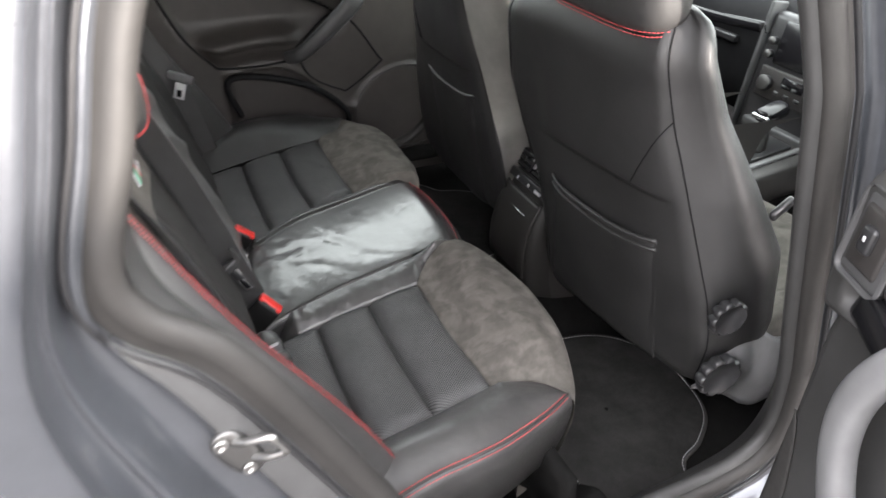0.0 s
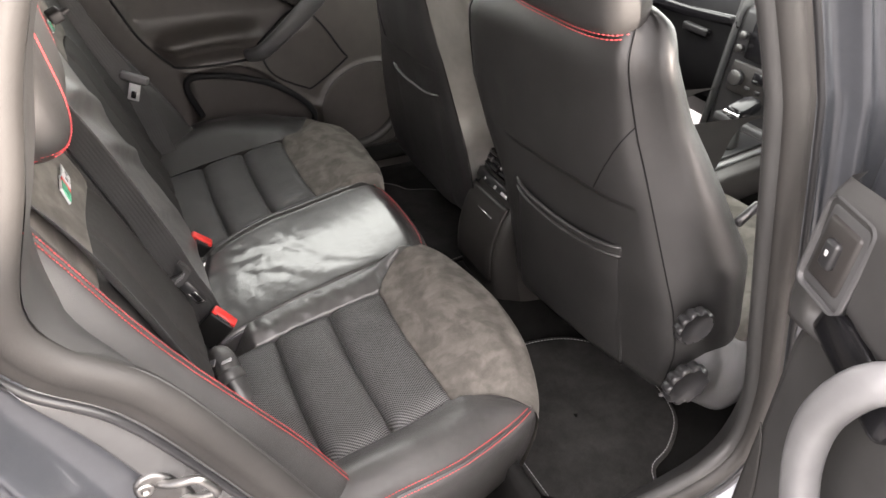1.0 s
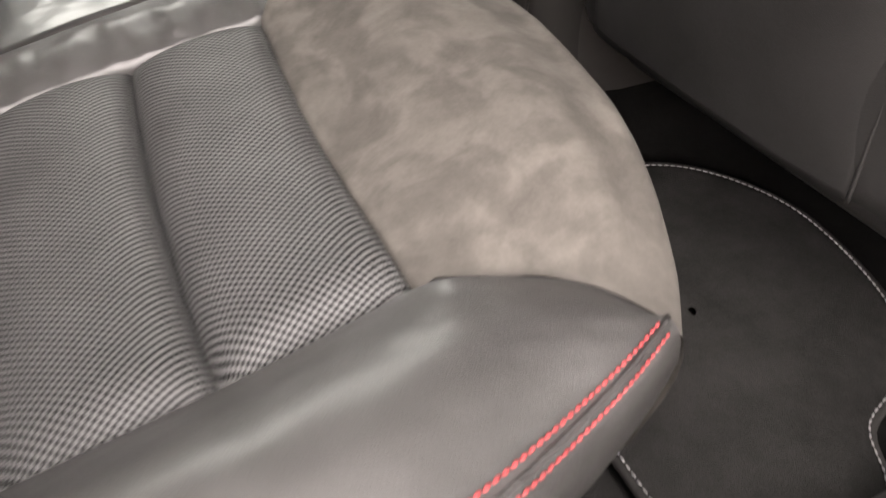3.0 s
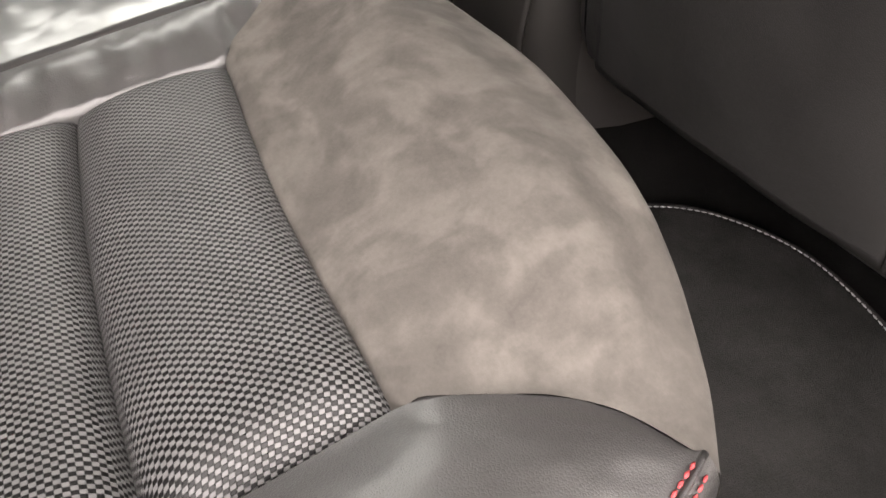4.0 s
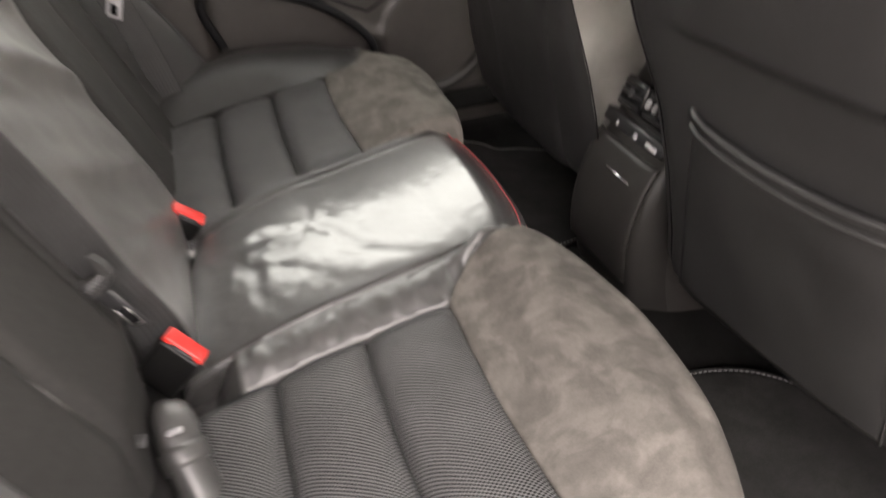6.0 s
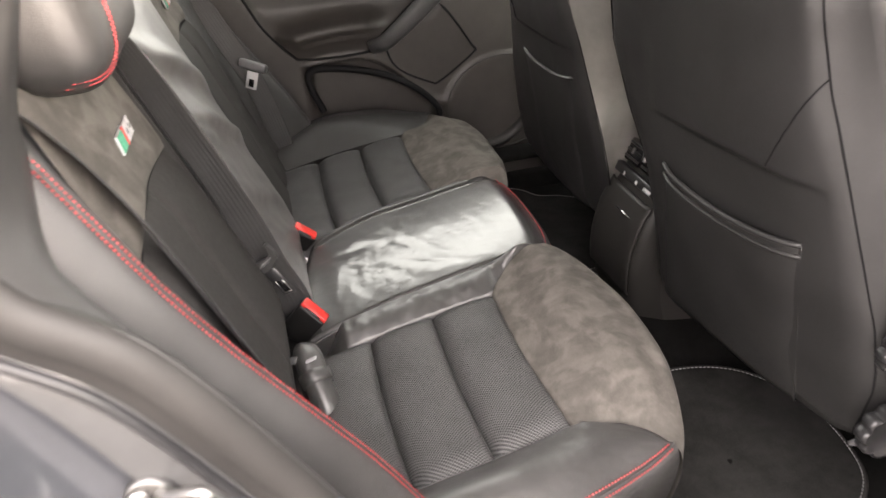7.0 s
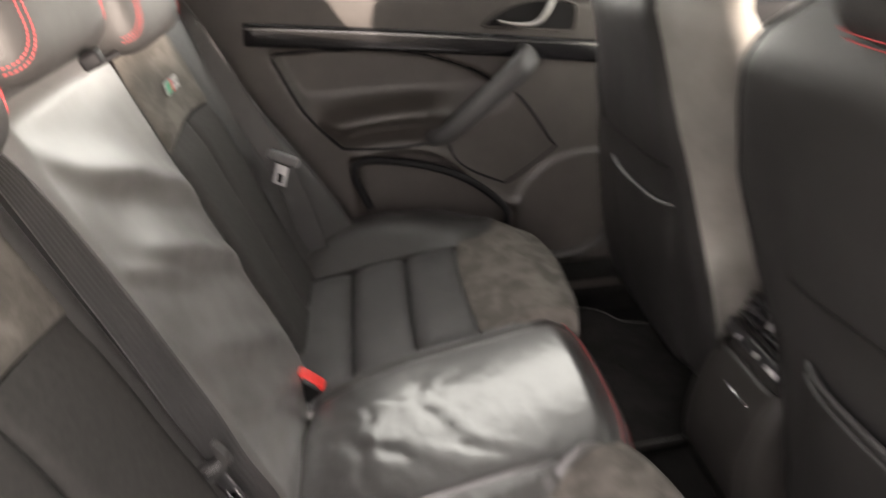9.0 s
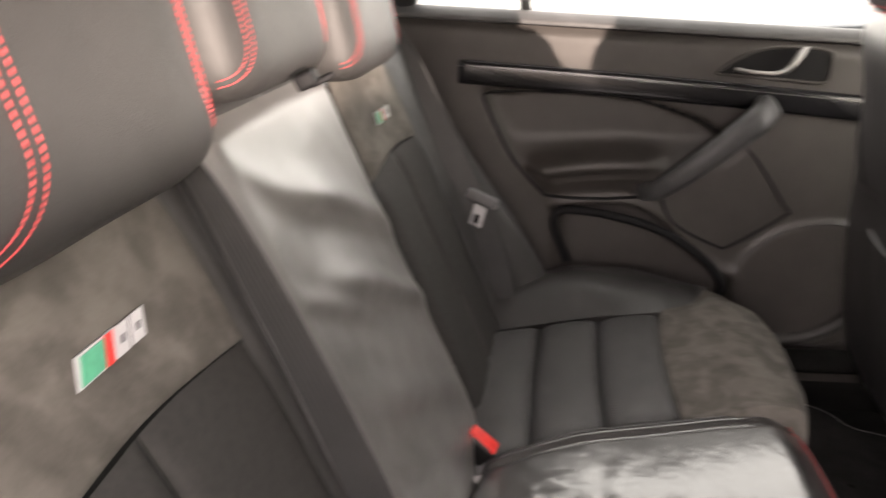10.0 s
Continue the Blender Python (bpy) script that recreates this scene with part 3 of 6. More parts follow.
z = z - 0.62 * np.maximum(-0.20 - xy[..., 1], 0) ** 2 + 0.0035 * (1 - sm((u - 0.03) / 0.03)) - 0.003 * np.exp(-(((u - 0.072) / 0.014) ** 2))
p = np.dstack([xy, z])
soft = wrinkle(p * (1.0, 0.7, 1), 7, 1.0) * 0.002
creases = np.zeros(p.shape[:2])
for x0, y0, ang, length, width, deep in ((0.02, -0.20, 25, 0.10, 0.010, 0.0045), (0.07, -0.26, 55, 0.12, 0.012, 0.0035), (-0.05, -0.22, -20, 0.08, 0.009, 0.003), (0.05, -0.31, 10, 0.14, 0.010, 0.003), (-0.02, -0.30, 75, 0.10, 0.012, 0.003), (0.03, -0.07, 15, 0.10, 0.008, 0.0015), (-0.07, -0.33, 40, 0.12, 0.012, 0.003), (0.09, -0.15, 60, 0.09, 0.009, 0.002)):
    ca, sa = math.cos(radians(ang)), math.sin(radians(ang))
    al = (p[..., 0] - x0) * ca + (p[..., 1] - y0) * sa
    ac = -(p[..., 0] - x0) * sa + (p[..., 1] - y0) * ca + 0.012 * wrinkle(p, 18, x0 * 50)
    creases -= 0.32 * deep * np.exp(-((al / length * 1.6) ** 2)) * (np.exp(-((ac / width) ** 2)) - 0.7 * np.exp(-(((ac - 1.9 * width) / (1.3 * width)) ** 2)))
rear = 1.6 - 1.0 * sm((p[..., 1] + 0.24) / 0.20)
fold = creases * 0.75 + rear * (0.00055 * wrinkle(p * (1.0, 0.75, 1), 19, 4.0) + 0.00034 * wrinkle(p * (0.7, 1.2, 1), 52, 9.0)) + 0.00016 * wrinkle(p, 120, 6.0)
p[..., 2] += (soft + fold) * sm(np.minimum(u, 1 - u) / 0.12) * sm((1 - v) / 0.1)
tan = np.gradient(c1, axis=0)
out = np.stack([-tan[:, 1], tan[:, 0]], 1) / np.linalg.norm(tan, axis=1, keepdims=True)
nose = [np.column_stack([c1 + out * o, p[-1, :, 2] - dz]) for o, dz in ((0.006, 0.004), (0.011, 0.012), (0.014, 0.024), (0.014, 0.05), (0.008, 0.09), (-0.02, 0.16), (-0.05, 0.24))]
sheet("seat_top", np.concatenate([p, nose[:2]]), GLOSS_LEATHER, mid, "shiny creased leather")
sheet("front_panel", np.array(nose[1:]), LEATHER, mid)
for k, row in ((0, p[-1] + (0, 0, 0.001)), (1, nose[2] + np.column_stack([out * 0.0008, np.zeros(121)]))):
    stitches("stitching", row[4:], THREAD, mid, "red thread", 0.0038, 0.0012, 0.0008)
for col in (0, -1):
    edge = p[:, col]
    sweep("piping", edge[::4] + (0, 0, 0.001), round_profile(0.003, 0.003, 8), LEATHER, mid)
    flank = np.array([edge, edge + (0.002 if col else -0.002, 0, -0.02), edge + (0, 0, -0.08)])
    sheet("side_panel", flank, LEATHER, mid)


# ---- rear backrests ----
def back_plane(z):
    return -0.388 - 0.36 * (z - 0.56)


RIDGE = spline([(0.40, 0.131), (0.50, 0.129), (0.62, 0.124), (0.74, 0.107), (0.82, 0.088), (0.94, 0.057), (1.06, 0.034), (1.18, 0.016)], 200)


def ridge_out(z):
    return np.interp(z, RIDGE[:, 0], RIDGE[:, 1])


def backrest(rest, cx, s):
    """The backrest of an outer place, as parts of its bench section."""

    def grid(x, z, d):
        x, z = np.broadcast_arrays(x, z)
        foot = (1 - 0.6 * sm((x - 0.35) / 0.15)) if s > 0 else 0.0 * x
        return np.stack([cx + s * x, back_plane(z) + d - 0.38 * np.maximum(0.715 - z, 0) * foot * sm((0.56 - x) / 0.06), z], -1)

    # lower insert in two columns and the suede shield above it
    for k, (xa, xb) in enumerate(((0.205, 0.350), (0.352, 0.500))):
        u, v = np.linspace(0, 1, 31)[None, :], np.linspace(0, 1, 51)[:, None]
        z = 0.52 + v * (0.965 + 0.012 * np.sin(np.pi * (k + u) / 2) - 0.52)
        x = xa + u * (xb - xa)
        d = 0.010 * np.minimum(1, np.minimum(u, 1 - u) * 9) ** 0.5 * np.minimum(1, np.minimum(v, 1 - v) * 14) ** 0.5 + 0 * z
        p = grid(x + 0 * z, z, d)
        p[..., 1] += 0.002 * wrinkle(p, 15, 3.0 + k)
        sheet("insert_panel", p, FABRIC, rest, "dark woven fabric insert")
    u, v = np.linspace(0, 1, 61)[None, :], np.linspace(0, 1, 41)[:, None]
    z = 0.968 + 0.012 * np.sin(np.pi * u) + v * (1.135 - 0.968 - 0.012 * np.sin(np.pi * u))
    x = 0.205 + u * 0.30 - 0.03 * sm((v - 0.5) / 0.5) * (u - 0.5)
    p = grid(x, z, 0.008 * np.minimum(1, np.minimum(u, 1 - u) * 10) ** 0.5 * np.minimum(1, np.minimum(v, 1 - v) * 10) ** 0.5)
    p[..., 1] += 0.003 * wrinkle(p, 12, 8.0)
    sheet("suede_shield", p, SUEDE, rest, "grey-brown suede upper panel")
    # inner bolster towards the middle seat
    u, v = np.linspace(0, 1, 15)[None, :], np.linspace(0, 1, 51)[:, None]
    z = 0.52 + v * 0.62 + 0 * u
    p = grid(0.168 + u * 0.038, z, -0.006 + 0.009 * np.sin(np.pi * u) + 0 * z)
    sheet("inner_bolster", p, HEAD_LEATHER, rest, "black leather edge")
    # outer bolster up to its ridge, then the side that runs back to the body
    v = np.linspace(0, 1, 81)[:, None]
    u = np.linspace(0, 1, 31)[None, :]
    z = 0.46 + v * 0.70
    rx = 0.600 - 0.018 * sm((z - 0.95) / 0.2)
    x = 0.500 + u * (rx - 0.500)
    d = -0.002 + ridge_out(z) * sm(u * 0.92 + 0.04) ** 1.6 + 0.008 * np.sin(np.pi * u)
    bol = grid(x, z, d)
    bol[..., 1] += 0.0022 * wrinkle(bol * (1, 1, 0.5), 24, 5.0) * np.sin(np.pi * u) + 0.0006 * wrinkle(bol, 110, 5.0)
    sheet("outer_bolster", bol, LIT_SIDE_LEATHER if s > 0 else LEATHER, rest, "black leather outer bolster")
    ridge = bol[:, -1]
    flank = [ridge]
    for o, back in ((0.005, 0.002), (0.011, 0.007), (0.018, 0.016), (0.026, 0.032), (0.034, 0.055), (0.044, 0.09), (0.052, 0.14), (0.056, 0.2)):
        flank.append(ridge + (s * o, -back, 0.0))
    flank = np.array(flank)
    sheet("side_panel", flank, LIT_SIDE_LEATHER if s > 0 else LEATHER, rest, "black leather side of the backrest")
    stitches("stitching", (bol[:, -2] if s > 0 else flank[4])[6:] + (0, 0.0014, 0.0006), THREAD, rest, "red thread", 0.0034, 0.0009, 0.0008)
    stitches("stitching", (0.75 * flank[1] + 0.25 * flank[0] if s > 0 else flank[5])[6:] + (s * 0.0014, 0.0014, 0.0), THREAD, rest, "red thread", 0.0034, 0.0009, 0.0008)
    sweep("piping", flank[0], round_profile(0.0016, 0.0016, 8), LEATHER, rest)
    # top edge of the frame
    top = spline([(cx + s * 0.165, back_plane(1.14) - 0.02, 1.135), (cx + s * 0.38, back_plane(1.14) - 0.022, 1.14), (cx + s * 0.60, back_plane(1.14) - 0.03, 1.14)], 21)
    sweep("top_roll", top, round_profile(0.028, 0.022, 14), LEATHER, rest)
    # enamel plate: green and red blocks with pale letter shapes
    m = Matrix.Translation((cx + s * 0.340, back_plane(1.038) + 0.012, 1.038)) @ Matrix(((1, 0, 0, 0), (0, math.sin(0.33) * -1, math.cos(0.33), 0), (0, math.cos(0.33), math.sin(0.33), 0), (0, 0, 0, 1)))
    def slanted(x0, x1, h, z0, z1, tilt=0.010):
        ring = [(x0 - tilt / 2, h / 2), (x1 - tilt / 2, h / 2), (x1 + tilt / 2, -h / 2), (x0 + tilt / 2, -h / 2)]
        pts = [m @ Vector((x, y, z)) for z in (z0, z1) for x, y in ring]
        return pts, [[0, 1, 2, 3], [7, 6, 5, 4]] + [[i, i + 4, (i + 1) % 4 + 4, (i + 1) % 4] for i in range(4)]

    plate = raw("badge_plate", *slanted(-0.003, 0.034, 0.0175, -0.001, 0.0016), SILVER, rest, "pale slanting badge plate with colour blocks", False)
    raw("badge_block", *slanted(0.010, 0.032, 0.015, 0.0016, 0.003), GREEN, plate, "green block", False)
    raw("badge_block", *slanted(0.001, 0.0085, 0.017, 0.0016, 0.003), RED, plate, "red block", False)
    for k in range(2):
        raw("badge_block", *slanted(-0.015 - 0.017 * k, -0.002 - 0.017 * k, 0.017, 0.0016, 0.0034), SILVER, plate, "silver block", False)
        raw("badge_inlay", *slanted(-0.0095 - 0.017 * k, -0.006 - 0.017 * k, 0.0045, 0.0034, 0.0040, 0.003), SATIN, plate, "dark inlay", False)
    return rest


backrest(near_cushion, 0.0, 1)
backrest(far_cushion, -0.018, -1)

mid_back = mid
u, v = np.linspace(0, 1, 111)[None, :], np.linspace(0, 1, 151)[:, None]
x, z = -0.186 + u * 0.352 + 0 * v, 0.50 + v * 0.645 + 0 * u
p = np.stack([x, back_plane(z) + 0.026 - 0.030 * (1 - sm((z - 0.52) / 0.14)) + 0 * x, z], -1)
amp = sm(np.minimum(u, 1 - u) / 0.16) * sm(np.minimum(v, 1 - v) / 0.08)
folds = 0.0 * x
for zc, bow, out_, wide, x0, x1 in ((0.985, 0.018, 0.011, 0.028, -0.17, 0.07), (0.868, 0.022, 0.012, 0.026, -0.18, 0.06), (0.765, 0.012, 0.008, 0.024, -0.15, 0.12), (1.062, -0.012, 0.005, 0.022, -0.04, 0.15), (0.925, 0.015, 0.005, 0.016, 0.0, 0.16), (0.700, 0.010, 0.006, 0.020, -0.10, 0.14)):
    mid_x = (x - x0) / (x1 - x0)
    ac = z - zc - 0.55 * (x - 0.5 * (x0 + x1)) - bow * np.sin(2.2 * mid_x + 0.4) + 0.012 * wrinkle(p, 9, zc * 30)
    reach = sm((mid_x + 0.15) / 0.4) * (1 - sm((mid_x - 0.7) / 0.5))
    folds += out_ * reach * (np.exp(-((ac / (0.8 * wide)) ** 2)) - 0.45 * np.exp(-(((ac + 1.6 * wide) / (1.1 * wide)) ** 2)))
d = folds + 0.003 * wrinkle(p, 8, 2.0) + 0.0009 * wrinkle(p, 28, 4.0)
p[..., 1] += d * amp - 0.024 * (1 - sm(np.minimum(u, 1 - u) / 0.10)) - 0.02 * (1 - sm((1 - v) / 0.05))
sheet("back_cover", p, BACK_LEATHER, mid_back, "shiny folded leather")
for col in (0, -1):
    edge = p[:, col]
    sheet("side_panel", np.array([edge, edge + (0, -0.03, 0), edge + (0, -0.09, 0)]), LEATHER, mid_back)
    sweep("piping", edge[::4], round_profile(0.0026, 0.0026, 8), LEATHER, mid_back)
sweep("top_roll", spline([(-0.18, back_plane(1.14) - 0.01, 1.14), (0.16, back_plane(1.14) - 0.01, 1.14)], 9), round_profile(0.03, 0.022, 14), LEATHER, mid_back)
clip = thing("tether_clip", (0.02, -0.52, 1.14), "small black plastic belt clip under the headrest", "clip")
rbox("clip_body", (0.034, 0.020, 0.016), 0.004, pose(0.018, -0.520, 1.150, 20, 0, 12), DEEP, clip)
rbox("clip_tab", (0.012, 0.026, 0.006), 0.002, pose(-0.004, -0.512, 1.146, 20, 0, 25), DEEP, clip)


# ---- headrests ----
def headrest(name, cx, cy, z0, width, height, depth, lean, label, group, bands, mat=HEAD_LEATHER):
    """A padded headrest: rounded slices stacked upwards, with twin stitched bands round it."""
    hr = thing(name, (cx, cy, z0), label, "headrest", group)
    n, rows = 72, 33
    t = np.linspace(0, 2 * np.pi, n, endpoint=False)
    k = np.linspace(0, 1, rows)
    rings = []
    for f in k:
        edge = (1 - abs(2 * f - 1) ** 4.5) ** (1 / 2.6)
        w, d = width / 2 * (0.80 + 0.20 * edge) * max(edge, 0.02) ** 0.25, depth / 2 * max(edge, 0.02)
        c, q = np.cos(t), np.sin(t)
        x = w * np.sign(c) * np.abs(c) ** 0.5
        y = d * np.sign(q) * np.abs(q) ** 0.75
        y = y + 0.012 * (x / w) ** 2 * (y > 0) * edge
        z = np.full(n, z0 + f * height)
        rings.append(np.stack([cx + x, cy + y - lean * f * height, z], 1))
    rings = np.array(rings)
    idx = np.arange(rows * n).reshape(rows, n)
    faces = [[idx[a, j], idx[a, (j + 1) % n], idx[a + 1, (j + 1) % n], idx[a + 1, j]] for a in range(rows - 1) for j in range(n)]
    faces += [list(idx[0, ::-1]), list(idx[-1])]
    raw("pad", rings.reshape(-1, 3), faces, mat, hr, "smooth black leather pad")
    for bx in bands:
        side = 1 if bx > 0 else -1
        for off in (-0.005, 0.005):
            turn = np.r_[np.full(40, 0.0), np.linspace(0, 0.5 * np.pi, 30)]
            high = np.r_[np.linspace(0.96, 0.36, 40), 0.36 - 0.27 * np.sin(turn[40:])] + off * 0.5 / height * side * np.sin(turn)
            xs = bx + off * np.cos(turn) + side * 0.072 * (1 - np.cos(turn))
            line = []
            for x, f in zip(xs, high):
                a = f * (rows - 1)
                i, w = int(a), a - int(a)
                ring = rings[i] * (1 - w) + rings[min(i + 1, rows - 1)] * w
                sel = ring[ring[:, 1] - (cy - lean * f * height) > -1e-6]
                sel = sel[np.argsort(sel[:, 0])]
                if sel[0, 0] < cx + x < sel[-1, 0]:
                    line.append((cx + x, np.interp(cx + x, sel[:, 0], sel[:, 1]) + 0.0006, ring[0, 2] - 0.0004))
            stitches("stitching", np.array(line), THREAD, hr, "red thread", 0.0036, 0.0010, 0.0008)
    for px in (-0.07, 0.07):
        sweep("post", [(cx + px, cy - (0.03 if bands else -0.005), z0 - 0.05), (cx + px, cy - 0.01, z0 + 0.03)], round_profile(0.006, 0.006, 12), SATIN, hr, "", (0, 1, 0))
    return hr


headrest("rear_headrest", 0.333, -0.562, 1.112, 0.285, 0.193, 0.105, 0.15, "black leather rear headrest with twin red stitched bands", "rear headrests", (-0.115, 0.060))
headrest("rear_headrest", 0.004, -0.580, 1.140, 0.265, 0.17, 0.105, 0.15, "black leather middle headrest with twin red stitched bands", "rear headrests", (-0.105, 0.095))
headrest("rear_headrest", -0.330, -0.575, 1.105, 0.285, 0.20, 0.105, 0.15, "black leather rear headrest with red stitching beside the far window", "rear headrests", (-0.09, 0.105))


# ---- belts and buckles ----
def belt(name, pts, width_dirs, label):
    b = thing(name, pts[-1], label, "seat belt", "rear belts")
    line = spline(pts, 60)
    wd = spline(width_dirs, 60)
    wd /= np.linalg.norm(wd, axis=1, keepdims=True)
    w = np.linspace(-0.0235, 0.0235, 13)
    p = line[:, None] + w[None, :, None] * wd[:, None]
    p[..., 1] += 0.004 * wrinkle(p * (1.5, 1, 0.3), 16, 2.0)
    sheet("webbing", p, WEB, b, "dark grey ribbed belt webbing", 0.0014)
    return b


mid_belt = belt("middle_seat_belt", [(0.185, -0.590, 1.150), (0.185, -0.548, 1.08), (0.183, -0.500, 0.95), (0.182, -0.464, 0.84), (0.181, -0.440, 0.757), (0.176, -0.415, 0.68), (0.170, -0.405, 0.58)], [(0.5, 0.86, 0), (-0.1, 1, 0), (-0.25, 0.97, 0), (-0.25, 0.97, 0), (-0.2, 0.98, 0)], "dark grey middle seat belt hanging down the backrest")
# the tongue: a flat bow with one tall hooked ear, its latch plate hanging below
mb = Matrix.Translation((0.203, -0.4455, 0.770)) @ Matrix(((0.26, -0.10, -0.96, 0), (0.95, -0.16, 0.27, 0), (-0.18, 0.98, -0.15, 0), (0, 0, 0, 1)))
bow = [(-26, 0), (-22, 4), (-14, -4), (5, 7), (13, 15), (12, 27), (9, 30), (13, 33), (21, 24), (24, 13), (19, 6), (3, -13), (-10, -21), (-18, -17)]
tongue = raw("tongue", [mb @ Vector((a / 1000, b / 1000, c)) for c in (-0.005, 0.005) for a, b in bow],
             [list(range(13, -1, -1)), list(range(14, 28))] + [[i, (i + 1) % 14, (i + 1) % 14 + 14, i + 14] for i in range(14)], TRIM_MID, mid_belt, "grey plastic belt tongue with a hooked ear", False)
for k in range(4):
    rbox("grip_rib", (0.0022, 0.014, 0.0016), 0.0006, mb @ pose(-0.004 + 0.0048 * k, -0.0055 + 0.004 * k, -0.0056, 0, 0, -35), COVER, tongue, "", 1)
lp = mb @ pose(0.011, -0.032, 0, 0, 0, 24)
rbox("latch_plate", (0.022, 0.044, 0.0026), 0.001, lp, SATIN, tongue, "dark steel latch plate", 1)
for x0, y0, w, h in ((-0.0065, -0.008, 0.0012, 0.020), (0.0065, -0.008, 0.0012, 0.020), (0.0, -0.0182, 0.0142, 0.0016)):
    rbox("slot_rim", (w, h, 0.0010), 0.0004, lp @ pose(x0, y0, -0.0017), ZINC, tongue, "bright worn rim", 1)
rbox("latch_slot", (0.0118, 0.0195, 0.0008), 0.0003, lp @ pose(0, -0.008, -0.0014), PIANO, tongue, "dark slot", 1)

far_belt = belt("outer_seat_belt", [(-0.590, -0.590, 1.15), (-0.578, -0.538, 1.06), (-0.560, -0.472, 0.92), (-0.550, -0.426, 0.815), (-0.552, -0.398, 0.70), (-0.550, -0.375, 0.58)], [(-0.05, 0.87, 0.37), (-0.15, 0.87, 0.37), (-0.15, 0.87, 0.37)], "dark grey outer seat belt in front of the far backrest")
fb = Matrix.Translation((-0.530, -0.418, 0.846)) @ Matrix.Rotation(radians(-18), 4, "X") @ Matrix.Rotation(radians(66), 4, "Z")
tongue = rbox("tongue", (0.064, 0.017, 0.020), 0.005, fb, COVER, far_belt, "black plastic belt tongue")
rbox("latch_plate", (0.026, 0.003, 0.040), 0.001, fb @ pose(0.006, -0.012, -0.030, 0, 0, 0), SILVER, tongue, "bright steel latch plate", 1)
rbox("latch_slot", (0.012, 0.0036, 0.018), 0.0008, fb @ pose(0.006, -0.0124, -0.036), PIANO, tongue, "dark slot", 1)

belt("outer_seat_belt", [(0.520, -0.640, 1.18), (0.490, -0.590, 1.12), (0.480, -0.542, 1.04), (0.472, -0.506, 0.94), (0.476, -0.472, 0.85), (0.492, -0.436, 0.77), (0.512, -0.392, 0.68), (0.51, -0.375, 0.58)], [(0.85, 0.30, 0.30), (0.85, 0.28, 0.32), (0.80, 0.40, 0.30)], "dark grey outer seat belt beside the near bolster")


def buckle(name, m, label):
    b = thing(name, m.translation, label, "belt buckle", "belt buckles")
    body = rbox("body", (0.048, 0.024, 0.062), 0.004, m @ pose(0, 0, -0.033), BUCKLE_BLACK, b, "black plastic housing")
    rbox("release_button", (0.046, 0.020, 0.010), 0.003, m @ pose(0, 0.001, -0.001), RED, b, "bright red release button")
    rbox("slot", (0.028, 0.004, 0.003), 0.001, m @ pose(0, -0.010, 0.0), SATIN, body, "", 1)
    return b


def standing(corner, across, up):
    """A pose whose x runs along across and whose z points along up, with the right end of its top at corner."""
    x = Vector(across).normalized()
    z = (Vector(up) - x * x.dot(Vector(up))).normalized()
    y = z.cross(x)
    m = Matrix((x, y, z)).transposed().to_4x4()
    m.translation = Vector(corner) - x * 0.024
    return m


buckle("belt_buckle", standing((0.220, -0.373, 0.657), (0.40, 0.62, -0.64), (0.17, 0.64, 0.74)), "black belt buckle with red button beside the middle seat")
buckle("belt_buckle", standing((-0.106, -0.358, 0.620), (0.10, 0.72, -0.62), (0.25, 0.85, 0.60)), "black belt buckle with red button on the far side")

sleeve = thing("buckle_sleeve", (0.27, -0.41, 0.56), "black leather sleeve round a buckle stalk, with bright tip", "buckle sleeve")
line = spline([(0.256, -0.418, 0.640), (0.275, -0.412, 0.642), (0.305, -0.407, 0.632), (0.347, -0.396, 0.596), (0.367, -0.399, 0.556)], 25)
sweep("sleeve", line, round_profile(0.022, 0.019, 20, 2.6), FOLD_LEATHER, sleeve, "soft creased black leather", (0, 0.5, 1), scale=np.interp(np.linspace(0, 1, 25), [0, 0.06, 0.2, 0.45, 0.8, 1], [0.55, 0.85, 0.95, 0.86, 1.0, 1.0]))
rbox("clip", (0.034, 0.006, 0.003), 0.001, pose(0.304, -0.412, 0.655, 20, -32, 62), SILVER, sleeve, "bright steel edge of the tongue held in the sleeve", 1)
rbox("strap", (0.030, 0.012, 0.003), 0.001, pose(0.322, -0.437, 0.676, 30, -24, 55), TRIM_GREY, sleeve, "short grey strap", 1)
sweep("fold", line[8:12], round_profile(0.0225, 0.0195, 20, 2.6), FOLD_LEATHER, sleeve, "", (0, 0.5, 1))


